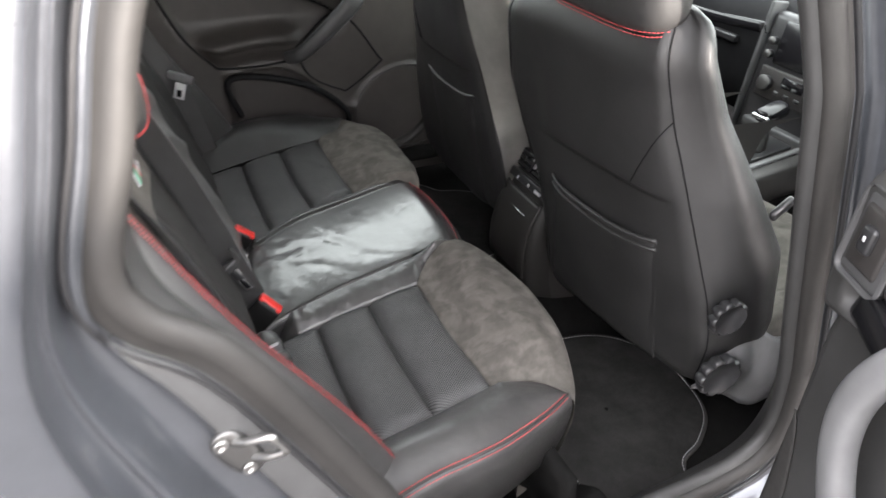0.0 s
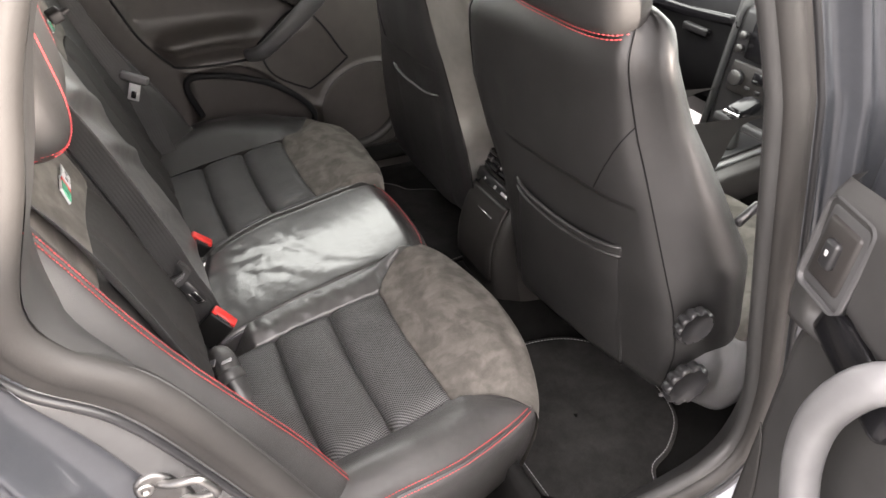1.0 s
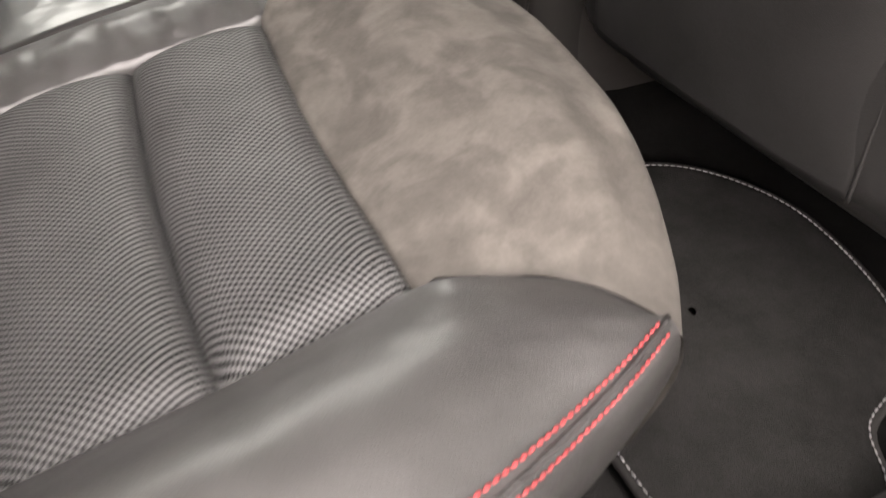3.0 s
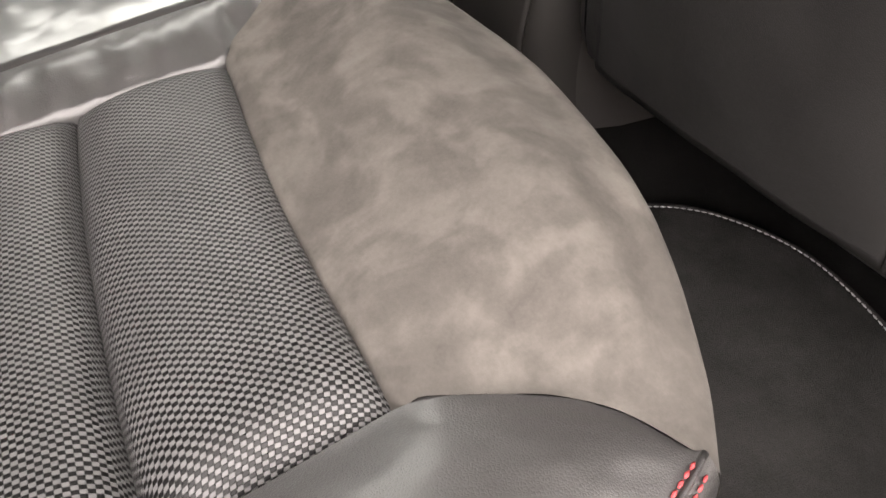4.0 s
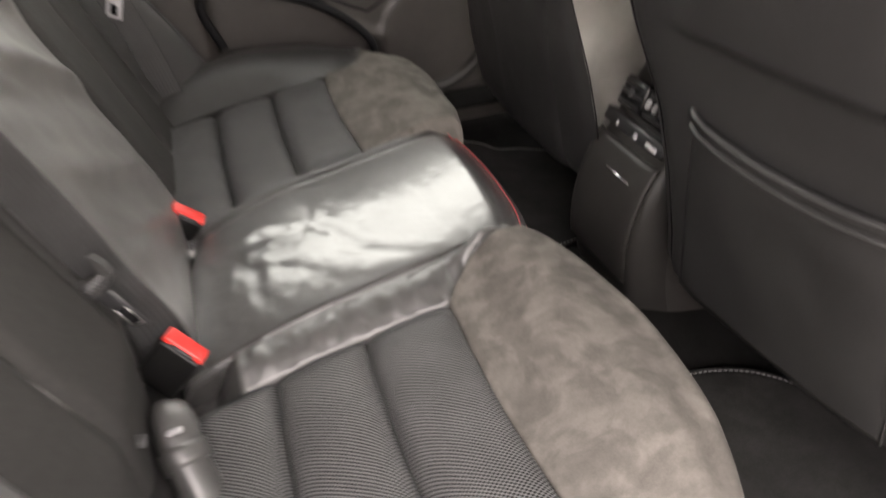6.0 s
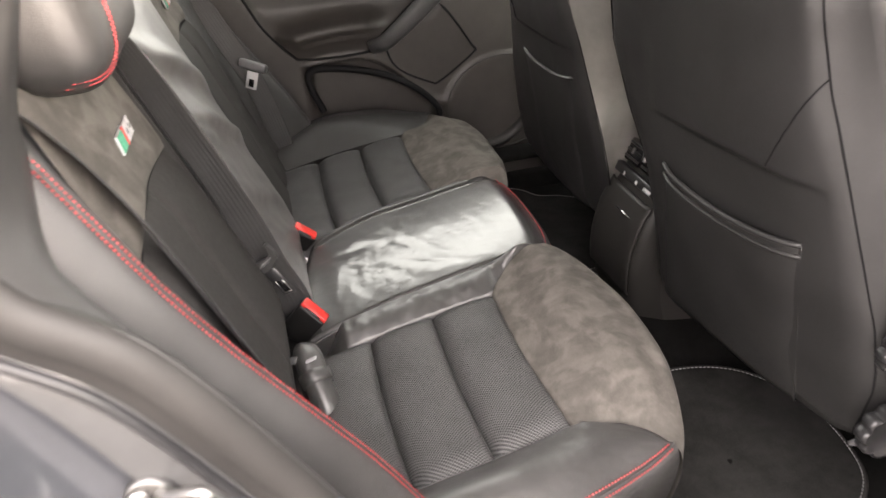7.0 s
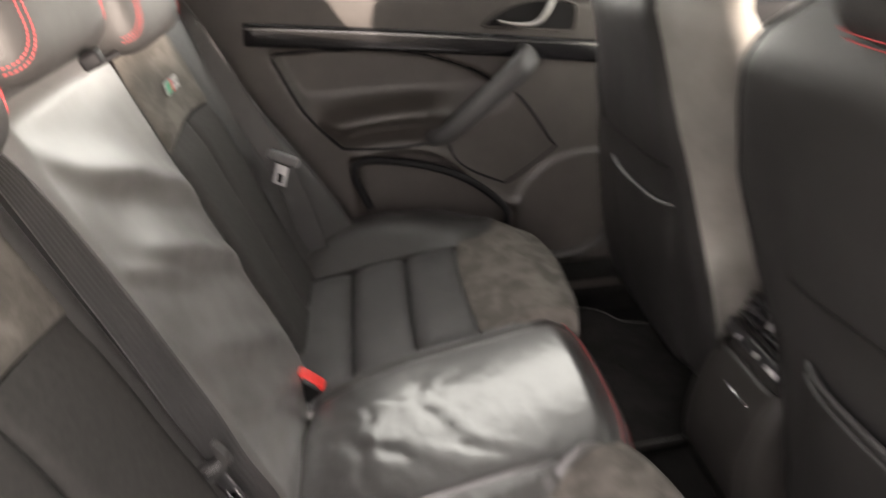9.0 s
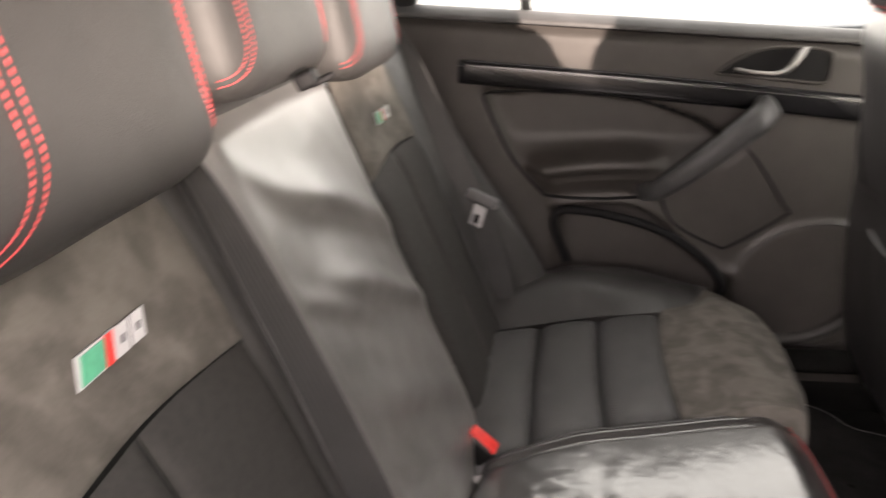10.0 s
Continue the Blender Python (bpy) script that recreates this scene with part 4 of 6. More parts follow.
# ---- front seats ----
def front_seat(name, cx, s, label):
    """A front seat seen from behind; s points to its door."""
    seat = thing(name, (cx, 0.45, 0.33), label, "car seat", "front seats")

    base = 0.208 if s > 0 else 0.200

    def yb(z):
        return base - 0.165 * (z - 0.805) - 0.10 * np.maximum(z - 0.98, 0) ** 1.3

    zs = np.r_[np.linspace(0.505, 0.88, 20), np.linspace(0.886, 0.922, 10), np.linspace(0.93, 1.08, 10), np.linspace(1.09, 1.2, 18)]
    wb = np.interp(zs, [0.505, 0.59, 0.645, 0.68, 0.745, 0.84, 0.936, 1.02, 1.08, 1.13, 1.17, 1.19, 1.2], [0.228, 0.248, 0.258, 0.257, 0.245, 0.211, 0.177, 0.147, 0.135, 0.127, 0.119, 0.108, 0.07])
    wo = np.interp(zs, [0.505, 0.58, 0.65, 0.80, 0.92, 1.04, 1.10, 1.15, 1.18, 1.194, 1.2], [0.250, 0.270, 0.282, 0.280, 0.242, 0.192, 0.178, 0.166, 0.150, 0.130, 0.10])
    wi = np.interp(zs, [0.505, 0.60, 0.70, 0.79, 0.88, 0.98, 1.06, 1.11, 1.15, 1.18, 1.194, 1.2], [0.210, 0.210, 0.217, 0.236, 0.279, 0.310, 0.303, 0.289, 0.262, 0.220, 0.17, 0.10])
    th = np.interp(zs, [0.50, 0.65, 0.80, 0.95, 1.05, 1.12, 1.17, 1.2], [0.19, 0.20, 0.19, 0.140, 0.112, 0.098, 0.080, 0.05])
    rings, seams = [], {1: [], -1: []}
    for z, b_door, o_door, o_mid, t in zip(zs, wb, wo, wi, th):
        y, top = float(yb(z)), sm((z - 1.085) / 0.115)
        y += 0.035 * top**2 + 0.07 * float(sm((0.565 - z) / 0.065)) ** 2
        sides = []
        for o in (o_door, o_mid):
            b = b_door if o is o_door or s < 0 else o_mid - 0.03
            fill = [(b + 0.45 * (o - b), y + 0.032), (o, y + 0.085 * t / 0.19)] if o is o_door else [(o - 0.012, y + 0.020), (o - 0.003, y + 0.033), (o, y + 0.055)] if s > 0 else [(b + 0.5 * (o - b), y + 0.026), (o - 0.006, y + 0.05), (o, y + 0.075)]
            half = [(0, y - 0.010 * (1 - top)), (0.55 * b, y - 0.007 * (1 - top)), (0.92 * b, y + 0.002), (b, y + 0.012), *fill, (o - 0.004, y + 0.74 * t), (o - 0.035, y + 0.96 * t), (0.66 * o, y + t), (0.3 * o, y + 0.84 * t), (0, y + 0.80 * t)]
            dense = spline(half, 300)
            k = int(np.argmin(np.linalg.norm(dense[:200] - half[3], axis=1)))
            sides.append(np.vstack([resample(dense[: k + 1], 14), resample(dense[k:], 20)[1:]]))
        r, q = sides if s > 0 else sides[::-1]
        ring = np.vstack([r, np.column_stack([-q[-2:0:-1, 0], q[-2:0:-1, 1]])])
        rings.append(np.column_stack([cx + ring[:, 0], ring[:, 1], np.full(len(ring), z)]))
        for k in (1, -1):
            seams[k].append((cx + k * ((b_door if k == s or s < 0 else o_mid - 0.03) + 0.002), y + 0.0125, z))
    rings = np.array(rings)
    n = rings.shape[1]
    rings[..., 1] += 0.0025 * wrinkle(rings, 11, 2.0)
    # upper padded field that ends in a step above the pocket
    zz, xx = rings[..., 2], np.abs(rings[..., 0] - cx)
    behind = np.zeros(rings.shape[:2])
    behind[:, np.r_[0:12, n - 11 : n]] = 1.0
    rings[..., 1] -= 0.0075 * behind * sm((zz - 0.896) / 0.012) * (1 - sm((zz - 0.95) / 0.12)) * (1 - sm((xx - 0.125) / 0.05))
    if s > 0:
        shell = sheet("back_shell", rings, SOFT_LEATHER, seat, "smooth black leather back of the seat", wrap=True)
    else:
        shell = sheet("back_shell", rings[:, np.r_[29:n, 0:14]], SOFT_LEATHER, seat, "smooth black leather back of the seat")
        sheet("inner_bolster", rings[:, 13:30], LIT_PALE_LEATHER, seat, "smooth side towards the console, its colour paled for the light on it")
    cap = rings[-1]
    raw("back_cap", np.vstack([cap, cap.mean(0) + (0, 0, 0.004)]), [[i, (i + 1) % n, n] for i in range(n)], SOFT_LEATHER, shell)
    raw("back_base", rings[0], [list(range(n))[::-1]], TRIM, shell)
    for k in (1, -1):
        sweep("seam_piping", np.array(seams[k]), round_profile(0.0013, 0.0013, 8), DEEP, seat, "fine piping along the edge", (0, -1, 0))
        if k == s:
            z0 = 1.035
            dart = spline([(k * (float(np.interp(z0, zs, wb)) + 0.001), z0), (k * 0.109, 0.962), (k * 0.084, 0.903)], 15)
            line = []
            for x, z in dart:
                row = rings[int(np.argmin(np.abs(zs - z)))]
                row = row[np.argsort(row[:, 1])][:40]
                row = row[np.argsort(row[:, 0])]
                line.append((cx + x, float(np.interp(cx + x, row[:, 0], row[:, 1])) - 0.0004, z))
            dart = np.array(line)
            sweep("seam_piping", dart, round_profile(0.0012, 0.0012, 6), DEEP, seat, "", (0, -1, 0))
    # map pocket with a rolled double hem
    u, v = np.linspace(-1, 1, 41)[None, :], np.linspace(0, 1, 31)[:, None]
    pcx, zt = (cx + 0.006, 0.817 - 0.012 * (1 - u**2)) if s > 0 else (cx + 0.036, 0.843 - 0.014 * (1 - u**2))
    z = 0.545 + v * (zt - 0.545)
    half = (0.152 if s > 0 else 0.146) - 0.013 * v
    x = pcx + half * u + 0 * z
    y = yb(z) - 0.008 * (1 - (np.abs(u) * 0.62) ** 2 if s > 0 else 1 - 1.5 * np.abs(u) ** 8) - (0.014 if s > 0 else 0.005) * (1 - np.abs(u) ** 6) * (0.35 + 0.65 * v)
    p = np.stack(np.broadcast_arrays(x, y, z), -1)
    p[..., 1] += 0.002 * wrinkle(p, 13, 4.0) * (1 - np.abs(u) ** 4)
    pocket = sheet("map_pocket", p, SOFT_LEATHER, seat, "flat leather map pocket", 0.002)
    for dz, r in ((0.0, 0.0042), (-0.016, 0.0036))[: 2 if s > 0 else 1]:
        k = int(round(30 + dz / 0.0087))
        sweep("hem", p[k] + (0, -0.001, 0), round_profile(r, r, 10), SOFT_LEATHER if s > 0 else LEATHER, pocket, "rolled leather hem", (0, -1, 0))
    for c in (-1,) if s > 0 else ():
        sweep("hem", p[:, c] + (0, -0.001, 0), round_profile(0.0018, 0.0018, 8), SOFT_LEATHER, pocket, "", (0, -1, 0))
    up = spline([p[-1, 0], (p[-1, 0][0] - 0.009, float(yb(0.86)) - 0.004, 0.86), (p[-1, 0][0] - 0.016, float(yb(0.905)) - 0.004, 0.905)], 12)
    if s > 0:
        sweep("hem", up, round_profile(0.0012, 0.0012, 8), SOFT_LEATHER, pocket, "", (0, -1, 0))
    # lower parts: cushion, plastic side cover, runners
    u, v = np.linspace(-1, 1, 41)[None, :], np.linspace(0, 1, 31)[:, None]
    cy = 0.36 + 0.56 * v + 0 * u
    hump = 0.035 * sm((np.abs(u) - 0.58) / 0.2) - 0.09 * sm((np.abs(u) - 0.86) / 0.14) ** 2 - 0.07 * sm((v - 0.86) / 0.14) ** 2
    sheet("seat_cushion", np.stack([cx + 0.265 * u + 0 * v, cy, 0.565 + 0.03 * v + hump], -1), SUEDE, seat, "grey suede seat cushion", 0.05)
    rbox("cushion_base", (0.49, 0.52, 0.13), 0.03, pose(cx, 0.62, 0.50), LEATHER, seat)
    # black block added to stop light seeping in under the seat
    rbox("under_seat_block", (0.46, 0.34, 0.125), 0.02, pose(cx, 0.68, 0.388), DEEP, seat, "dull black block added to keep the floor under the seat dark")
    u, v = np.linspace(0, 1, 31)[None, :], np.linspace(0, 1, 15)[:, None]
    zt = 0.615 - 0.10 * u + 0.06 * np.exp(-(((u - 0.12) / 0.12) ** 2))
    cov = np.stack([cx + s * (0.262 + 0.028 * np.sin(np.pi * np.clip(v * 0.8 + 0.1, 0, 1)) - 0.02 * (1 - sm(u / 0.08))) + 0 * u, 0.250 + 0.62 * u + 0.02 * v * (1 - u) + 0 * v, 0.415 + v * (zt - 0.415) + 0.125 * (1 - v) * (1 - sm(u / 0.34))], -1)
    if s > 0:
        sheet("side_cover", cov, COVER, seat, "curved pale grey plastic side cover", 0.006)
    for k in (1, -1):
        rbox("runner", (0.035, 0.42, 0.05), 0.006, pose(cx + k * 0.20, 0.70, 0.365), SATIN, seat, "black steel runner", 2)
    ax = Matrix.Rotation(radians(90 * s), 4, "Y") @ Matrix.Rotation(radians(0), 4, "X")
    grip = [(0.031, 0.0), (0.034, 0.003), (0.034, 0.016), (0.032, 0.0195), (0.0285, 0.020), (0.0265, 0.0175), (0.001, 0.0175)]
    m1 = Matrix.Translation((cx + s * 0.274, 0.243, 0.735)) @ Matrix.Rotation(radians(-14 * s), 4, "Z") @ ax
    if s > 0:
        lathe("recline_knob", grip, m1, SATIN, seat, "scalloped black adjuster knob", 96, 10, 0.14)
    m2 = Matrix.Translation((cx + s * 0.276, 0.262, 0.600)) @ Matrix.Rotation(radians(-14 * s), 4, "Z") @ ax
    if s > 0:
        lathe("height_knob", [(1.25 * r, 1.1 * h) for r, h in grip], m2, SATIN, seat, "larger scalloped black adjuster knob", 96, 10, 0.14)
    rbox("tilt_lever", (0.012, 0.05, 0.018), 0.005, pose(cx + s * 0.255, 0.345, 0.895, 25, 0, 0), SATIN, seat, "small black release lever", 2)
    if s > 0:
        # this seat is turned a little towards the door
        turn = Matrix.Translation((cx, base, 0)) @ Matrix.Rotation(radians(6.3), 4, "Z") @ Matrix.Translation((-cx, -base, 0))
        seat.matrix_world = turn @ Matrix.Translation((cx, 0.45, 0.33))
    return seat


front_seat("car_seat", 0.345, 1, "black leather front seat with map pocket and adjuster knobs")
front_seat("car_seat", -0.315, -1, "black leather front seat on the far side of the console")
for hx, words in ((0.335, "black leather front headrest with red stitched lower hem"), (-0.315, "black leather front headrest of the far seat")):
    hr = headrest("front_headrest", hx, 0.175, 1.150, 0.285, 0.19, 0.105, 0.12, words, "front headrests", ())
    t = np.linspace(0, 2 * np.pi, 80)
    c, q = np.cos(t), np.sin(t)
    for k, (w, d, z) in enumerate(((0.131, 0.0465, 1.165), (0.128, 0.043, 1.158))):
        ring = np.column_stack([hx + w * np.sign(c) * np.abs(c) ** 0.5, 0.175 + d * np.sign(q) * np.abs(q) ** 0.75 + 0.010 * c**2 * (q > 0), np.full(80, z)])
        stitches("stitching", ring, THREAD, hr, "red thread", 0.005, 0.0015, 0.0009)

# ---- floor ----
floor_top = np.array([[(x, y, 0.322 + 0.105 * float(np.exp(-((x / 0.14) ** 4)))) for x in np.linspace(-0.70, 0.70, 57)] for y in np.linspace(-0.06, 1.5, 40)])
floor = sheet("floor", floor_top, CARPET, None, "black carpet floor with a raised middle tunnel", 0.02)
tagged(floor, category="floor", kind="structure")
heel = np.array([[(x, -0.03 - 0.02 * f, 0.30 + 0.25 * f) for x in np.linspace(-0.68, 0.68, 41)] for f in np.linspace(0, 1, 8)])
tagged(sheet("trim", heel, CARPET, None, "black carpet heel board under the rear seat", 0.02), category="trim", kind="structure")

mat_line = spline([(0.36, 0.075), (0.50, 0.078), (0.60, 0.082), (0.662, 0.100), (0.680, 0.150), (0.676, 0.230), (0.645, 0.275), (0.598, 0.305), (0.570, 0.370), (0.50, 0.440), (0.36, 0.460), (0.262, 0.420), (0.205, 0.350), (0.185, 0.240), (0.200, 0.110), (0.36, 0.075)], 97)[:-1]
for s, cx in ((1, 0.0), (-1, 0.0)):
    fm = thing("floor_mat", (cx + s * 0.4, 0.26, 0.327), "black pile floor mat with grey stitched border on the carpet", "floor mat", "floor mats")
    mid_xy = mat_line.mean(0)
    rows = []
    for k, z in ((1.0, 0.328), (1.0, 0.336), (0.985, 0.340), (0.95, 0.3395), (0.8, 0.339), (0.5, 0.339), (0.02, 0.339)):
        q = mid_xy + (mat_line - mid_xy) * k
        rows.append(np.column_stack([cx + s * q[:, 0], q[:, 1], np.full(len(q), z)]))
    sheet("mat_surface", np.array(rows), MAT_PILE, fm, "short black pile", wrap=True)
    q = mid_xy + (mat_line - mid_xy) * 0.982
    edge = np.column_stack([cx + s * q[:, 0], q[:, 1], np.full(len(q), 0.341)])
    sweep("binding", np.vstack([rows[1][:1] * 0 + rows[1]])[:, :], round_profile(0.005, 0.005, 8), FABRIC, fm, "", (0, 0, 1), True)
    stitches("stitching", np.vstack([edge, edge[:1]]), PALE_THREAD, fm, "grey thread", 0.006, 0.002, 0.0011)

# carpeted swelling between the near cushion and the sill
u, v = np.linspace(0, 1, 41)[None, :], np.linspace(0, 1, 21)[:, None]
y = -0.20 + 0.25 * u + 0 * v
x = 0.585 + 0.085 * sm(v / 0.8) - 0.03 * sm((u - 0.5) / 0.5) * (1 - v) + 0 * u
z = 0.325 + (0.150 - 0.045 * sm((u - 0.35) / 0.6)) * sm(v / 0.75) + 0 * u
tagged(sheet("trim", np.stack([x, y, z], -1), CARPET, None, "black carpet rising to the door sill", 0.02), category="trim", kind="structure")

# ---- centre console ----
con = thing("centre_console", (0.01, 0.5, 0.42), "black plastic centre console with rear vents and a lid", "console")
prof = spline([(0.205, 0.425), (0.196, 0.48), (0.197, 0.545), (0.212, 0.610), (0.241, 0.665), (0.268, 0.715), (0.293, 0.765), (0.330, 0.792), (0.42, 0.80)], 41)
u = np.linspace(-1, 1, 31)
rows = []
for y, z in prof:
    w = np.interp(z, [0.42, 0.5, 0.7, 0.8], [0.112, 0.104, 0.094, 0.085])
    rows.append([(0.010 + w * k, y + 0.030 * abs(k) ** 5 + 0.03 * max(abs(k) - 0.82, 0) / 0.18, z - 0.012 * abs(k) ** 6) for k in u])
sheet("rear_face", np.array(rows), CONSOLE, con, "smooth black rear face")
for k, m in ((-1, TRIM), (1, TRIM)):
    edge = np.array(rows)[:, 0 if k < 0 else -1]
    flank = [edge, edge + (0.006 * k, 0.015, -0.0), edge + (0.014 * k, 0.05, 0), edge + (0.016 * k, 0.16, 0), edge + (0.010 * k, 0.5, -0.03)]
    sheet("flank", np.array(flank), m, con, "black plastic side of the console")
rbox("armrest", (0.165, 0.36, 0.05), 0.018, pose(0.01, 0.47, 0.815, 3, 0, 0), LEATHER, con, "padded black leather armrest")
lid = []
for f in np.linspace(0, 1, 21):
    z = 0.470 + 0.188 * f
    y = float(np.interp(z, prof[:, 1], prof[:, 0]))
    w = 0.084 - 0.006 * f
    lid.append([(0.008 + w * k, y - 0.006 * (1 - abs(k) ** 8) - 0.001, z) for k in u])
lid = sheet("lid", np.array(lid), CONSOLE, con, "smooth black lid", 0.004)
rbox("grip_line", (0.062, 0.003, 0.003), 0.001, pose(0.026, 0.2085, 0.624, 0, 0, 0), CHROME, lid, "bright grip line", 1)
for k in range(2):
    vm = Matrix.Translation((-0.026 + 0.062 * k, 0.261, 0.718)) @ Matrix.Rotation(radians(-24), 4, "X")
    vent = rbox("vent", (0.056, 0.014, 0.046), 0.004, vm, PIANO, con, "dark air vent", 2)
    for j in range(3):
        rbox("slat", (0.050, 0.004, 0.006), 0.0012, vm @ pose(0, -0.007, -0.014 + 0.014 * j, 30, 0, 0), SATIN, vent, "", 1)
    for j in range(3 if k else 1):
        rbox("thumb_tab", (0.006, 0.008, 0.013), 0.002, vm @ pose((-0.017 + 0.017 * j) * k, -0.011, 0.002), SILVER if k else TRIM_GREY, vent, "pale tab", 1)
shelf = rbox("switch_strip", (0.155, 0.018, 0.022), 0.004, Matrix.Translation((0.008, 0.2470, 0.677)) @ Matrix.Rotation(radians(-24), 4, "X"), SATIN, con, "black switch strip", 2)
for px, w in ((0.058, 0.026), (0.018, 0.008), (-0.03, 0.005)):
    rbox("switch_mark", (w, 0.004, 0.008), 0.001, Matrix.Translation((px, 0.2375, 0.677)) @ Matrix.Rotation(radians(-24), 4, "X"), SILVER, shelf, "pale marked key", 1)

con.location.y += 0.018

# gear lever and its plate
rbox("gear_console", (0.24, 0.50, 0.10), 0.02, pose(0.02, 0.912, 0.585, 6, 0, 0), TRIM, con, "black front part of the console")
gear = thing("gear_lever", (0.02, 0.95, 0.63), "black leather gear lever with chrome trim on a silver plate", "gear lever")
plate = rbox("gear_plate", (0.105, 0.21, 0.010), 0.003, pose(0.02, 0.93, 0.640, 6, 0, 0), SATIN, gear, "satin gear plate", 2)
for k in (-1, 1):
    rbox("plate_trim", (0.014, 0.30, 0.012), 0.004, pose(0.02 + k * 0.075, 0.93, 0.642, 6, 0, 0), COVER, plate, "silver edge trim", 2)
sweep("boot", spline([(0.02, 0.95, 0.64), (0.02, 0.965, 0.68), (0.02, 0.98, 0.715)], 12), round_profile(0.030, 0.030, 20), LEATHER, gear, "creased leather boot", (0, 1, 0), scale=np.linspace(1.2, 0.45, 12))
rbox("knob", (0.052, 0.085, 0.040), 0.016, pose(0.02, 0.988, 0.740, 14, 0, 0), PIANO, gear, "shiny black knob", 4)
rbox("knob_trim", (0.050, 0.012, 0.012), 0.003, pose(0.02, 0.948, 0.733, 14, 0, 0), CHROME, gear, "chrome trim", 2)

# ---- dashboard ----
dash = thing("dashboard", (0, 1.25, 0.6), "black dashboard with centre panel and heater controls", "dashboard")
u = np.linspace(-0.70, 0.70, 41)
dprof = spline([(1.16, 0.62), (1.13, 0.70), (1.12, 0.80), (1.13, 0.88), (1.17, 0.95), (1.26, 0.985), (1.50, 0.99)], 25)
sheet("dash_top", np.array([[(x, y, z) for x in u] for y, z in dprof]), DEEP, dash, "soft black dashboard skin", 0.02)
sweep("decor_strip", spline([(-0.68, 1.112, 0.865), (-0.40, 1.106, 0.875), (-0.17, 1.108, 0.895)], 20), round_profile(0.008, 0.016, 12), PIANO, dash, "gloss black decor strip", (0, 0, 1))
rbox("glove_handle", (0.10, 0.02, 0.022), 0.006, pose(-0.32, 1.112, 0.835), SATIN, dash)
sm_ = Matrix.Translation((-0.02, 1.118, 0.765)) @ Matrix.Rotation(radians(-8), 4, "X")
stack = rbox("centre_panel", (0.30, 0.05, 0.36), 0.02, sm_, SATIN, dash, "satin black centre panel")
rbox("radio", (0.23, 0.012, 0.115), 0.006, sm_ @ pose(0.02, -0.026, 0.105), PIANO, stack, "dark glass radio panel", 2)
rbox("heater_panel", (0.24, 0.012, 0.085), 0.006, sm_ @ pose(0.0, -0.026, -0.005), TRIM, stack, "grey heater panel", 2)
face = sm_ @ Matrix.Translation((0, -0.032, 0)) @ Matrix.Rotation(radians(90), 4, "X")
for px, pz in ((-0.085, -0.005), (0.085, -0.005), (-0.105, 0.105), (-0.105, 0.070)):
    big = 0.021 if pz < 0 else 0.011
    kn = lathe("knob", [(big, 0.0), (big, 0.014), (big * 0.85, 0.017), (0.001, 0.0175)], face @ pose(px, pz, 0), SATIN, stack, "black turning knob", 32, 16 if pz < 0 else 0, 0.03)
    lathe("knob_ring", [(big * 0.9, 0.0145), (big * 1.04, 0.016), (big * 0.92, 0.0175)], face @ pose(px, pz, 0), STEEL, kn, "dull metal ring", 32)
for k in range(6):
    rbox("key", (0.018, 0.006, 0.010), 0.002, sm_ @ pose(-0.045 + 0.018 * k, -0.033, -0.022 + 0.024 * (k % 2)), TRIM_GREY if k % 3 == 0 else SATIN, stack, "", 1)
rbox("display", (0.075, 0.003, 0.028), 0.001, sm_ @ pose(0.0, -0.033, 0.012), PIANO, stack, "dark display", 1)
rbox("stack_edge", (0.012, 0.06, 0.40), 0.005, sm_ @ pose(-0.155, -0.006, 0.0), TRIM_GREY, stack, "", 2)
rbox("tray", (0.22, 0.06, 0.03), 0.008, sm_ @ pose(0.0, -0.02, -0.12), TRIM_GREY, stack, "grey tray lip", 2)
wheel = thing("steering_wheel", (0.36, 1.0, 0.85), "black leather steering wheel", "steering wheel")
t = np.linspace(0, 2 * np.pi, 48, endpoint=False)
wm = Matrix.Translation((0.37, 0.99, 0.88)) @ Matrix.Rotation(radians(64), 4, "X")
sweep("rim", np.array([wm @ Vector((0.185 * math.cos(a), 0.185 * math.sin(a), 0)) for a in t]), round_profile(0.015, 0.015, 12), LEATHER, wheel, "", (0, 0.6, 0.8), True)
rbox("hub", (0.16, 0.12, 0.05), 0.02, wm, SATIN, wheel)
for k in (-1, 1):
    rbox("spoke", (0.12, 0.035, 0.018), 0.006, wm @ pose(k * 0.12, 0, 0), SATIN, wheel)


# ---- body shell round the open doorway ----
body = thing("estate_car", (0, -0.2, 0.3), "grey metallic estate car body with an open rear door", "car")
OPENING = [(-0.30, 1.425), (-0.46, 1.40), (-0.510, 1.32), (-0.540, 1.22), (-0.566, 1.135), (-0.548, 1.085), (-0.492, 1.030), (-0.432, 0.920), (-0.352, 0.750), (-0.285, 0.600), (-0.215, 0.500), (-0.10, 0.462), (0.10, 0.455), (0.245, 0.460), (0.325, 0.490), (0.350, 0.560), (0.335, 0.670), (0.310, 0.760), (0.253, 0.960), (0.200, 1.140), (0.155, 1.270), (0.110, 1.370), (0.05, 1.420), (-0.12, 1.430)]
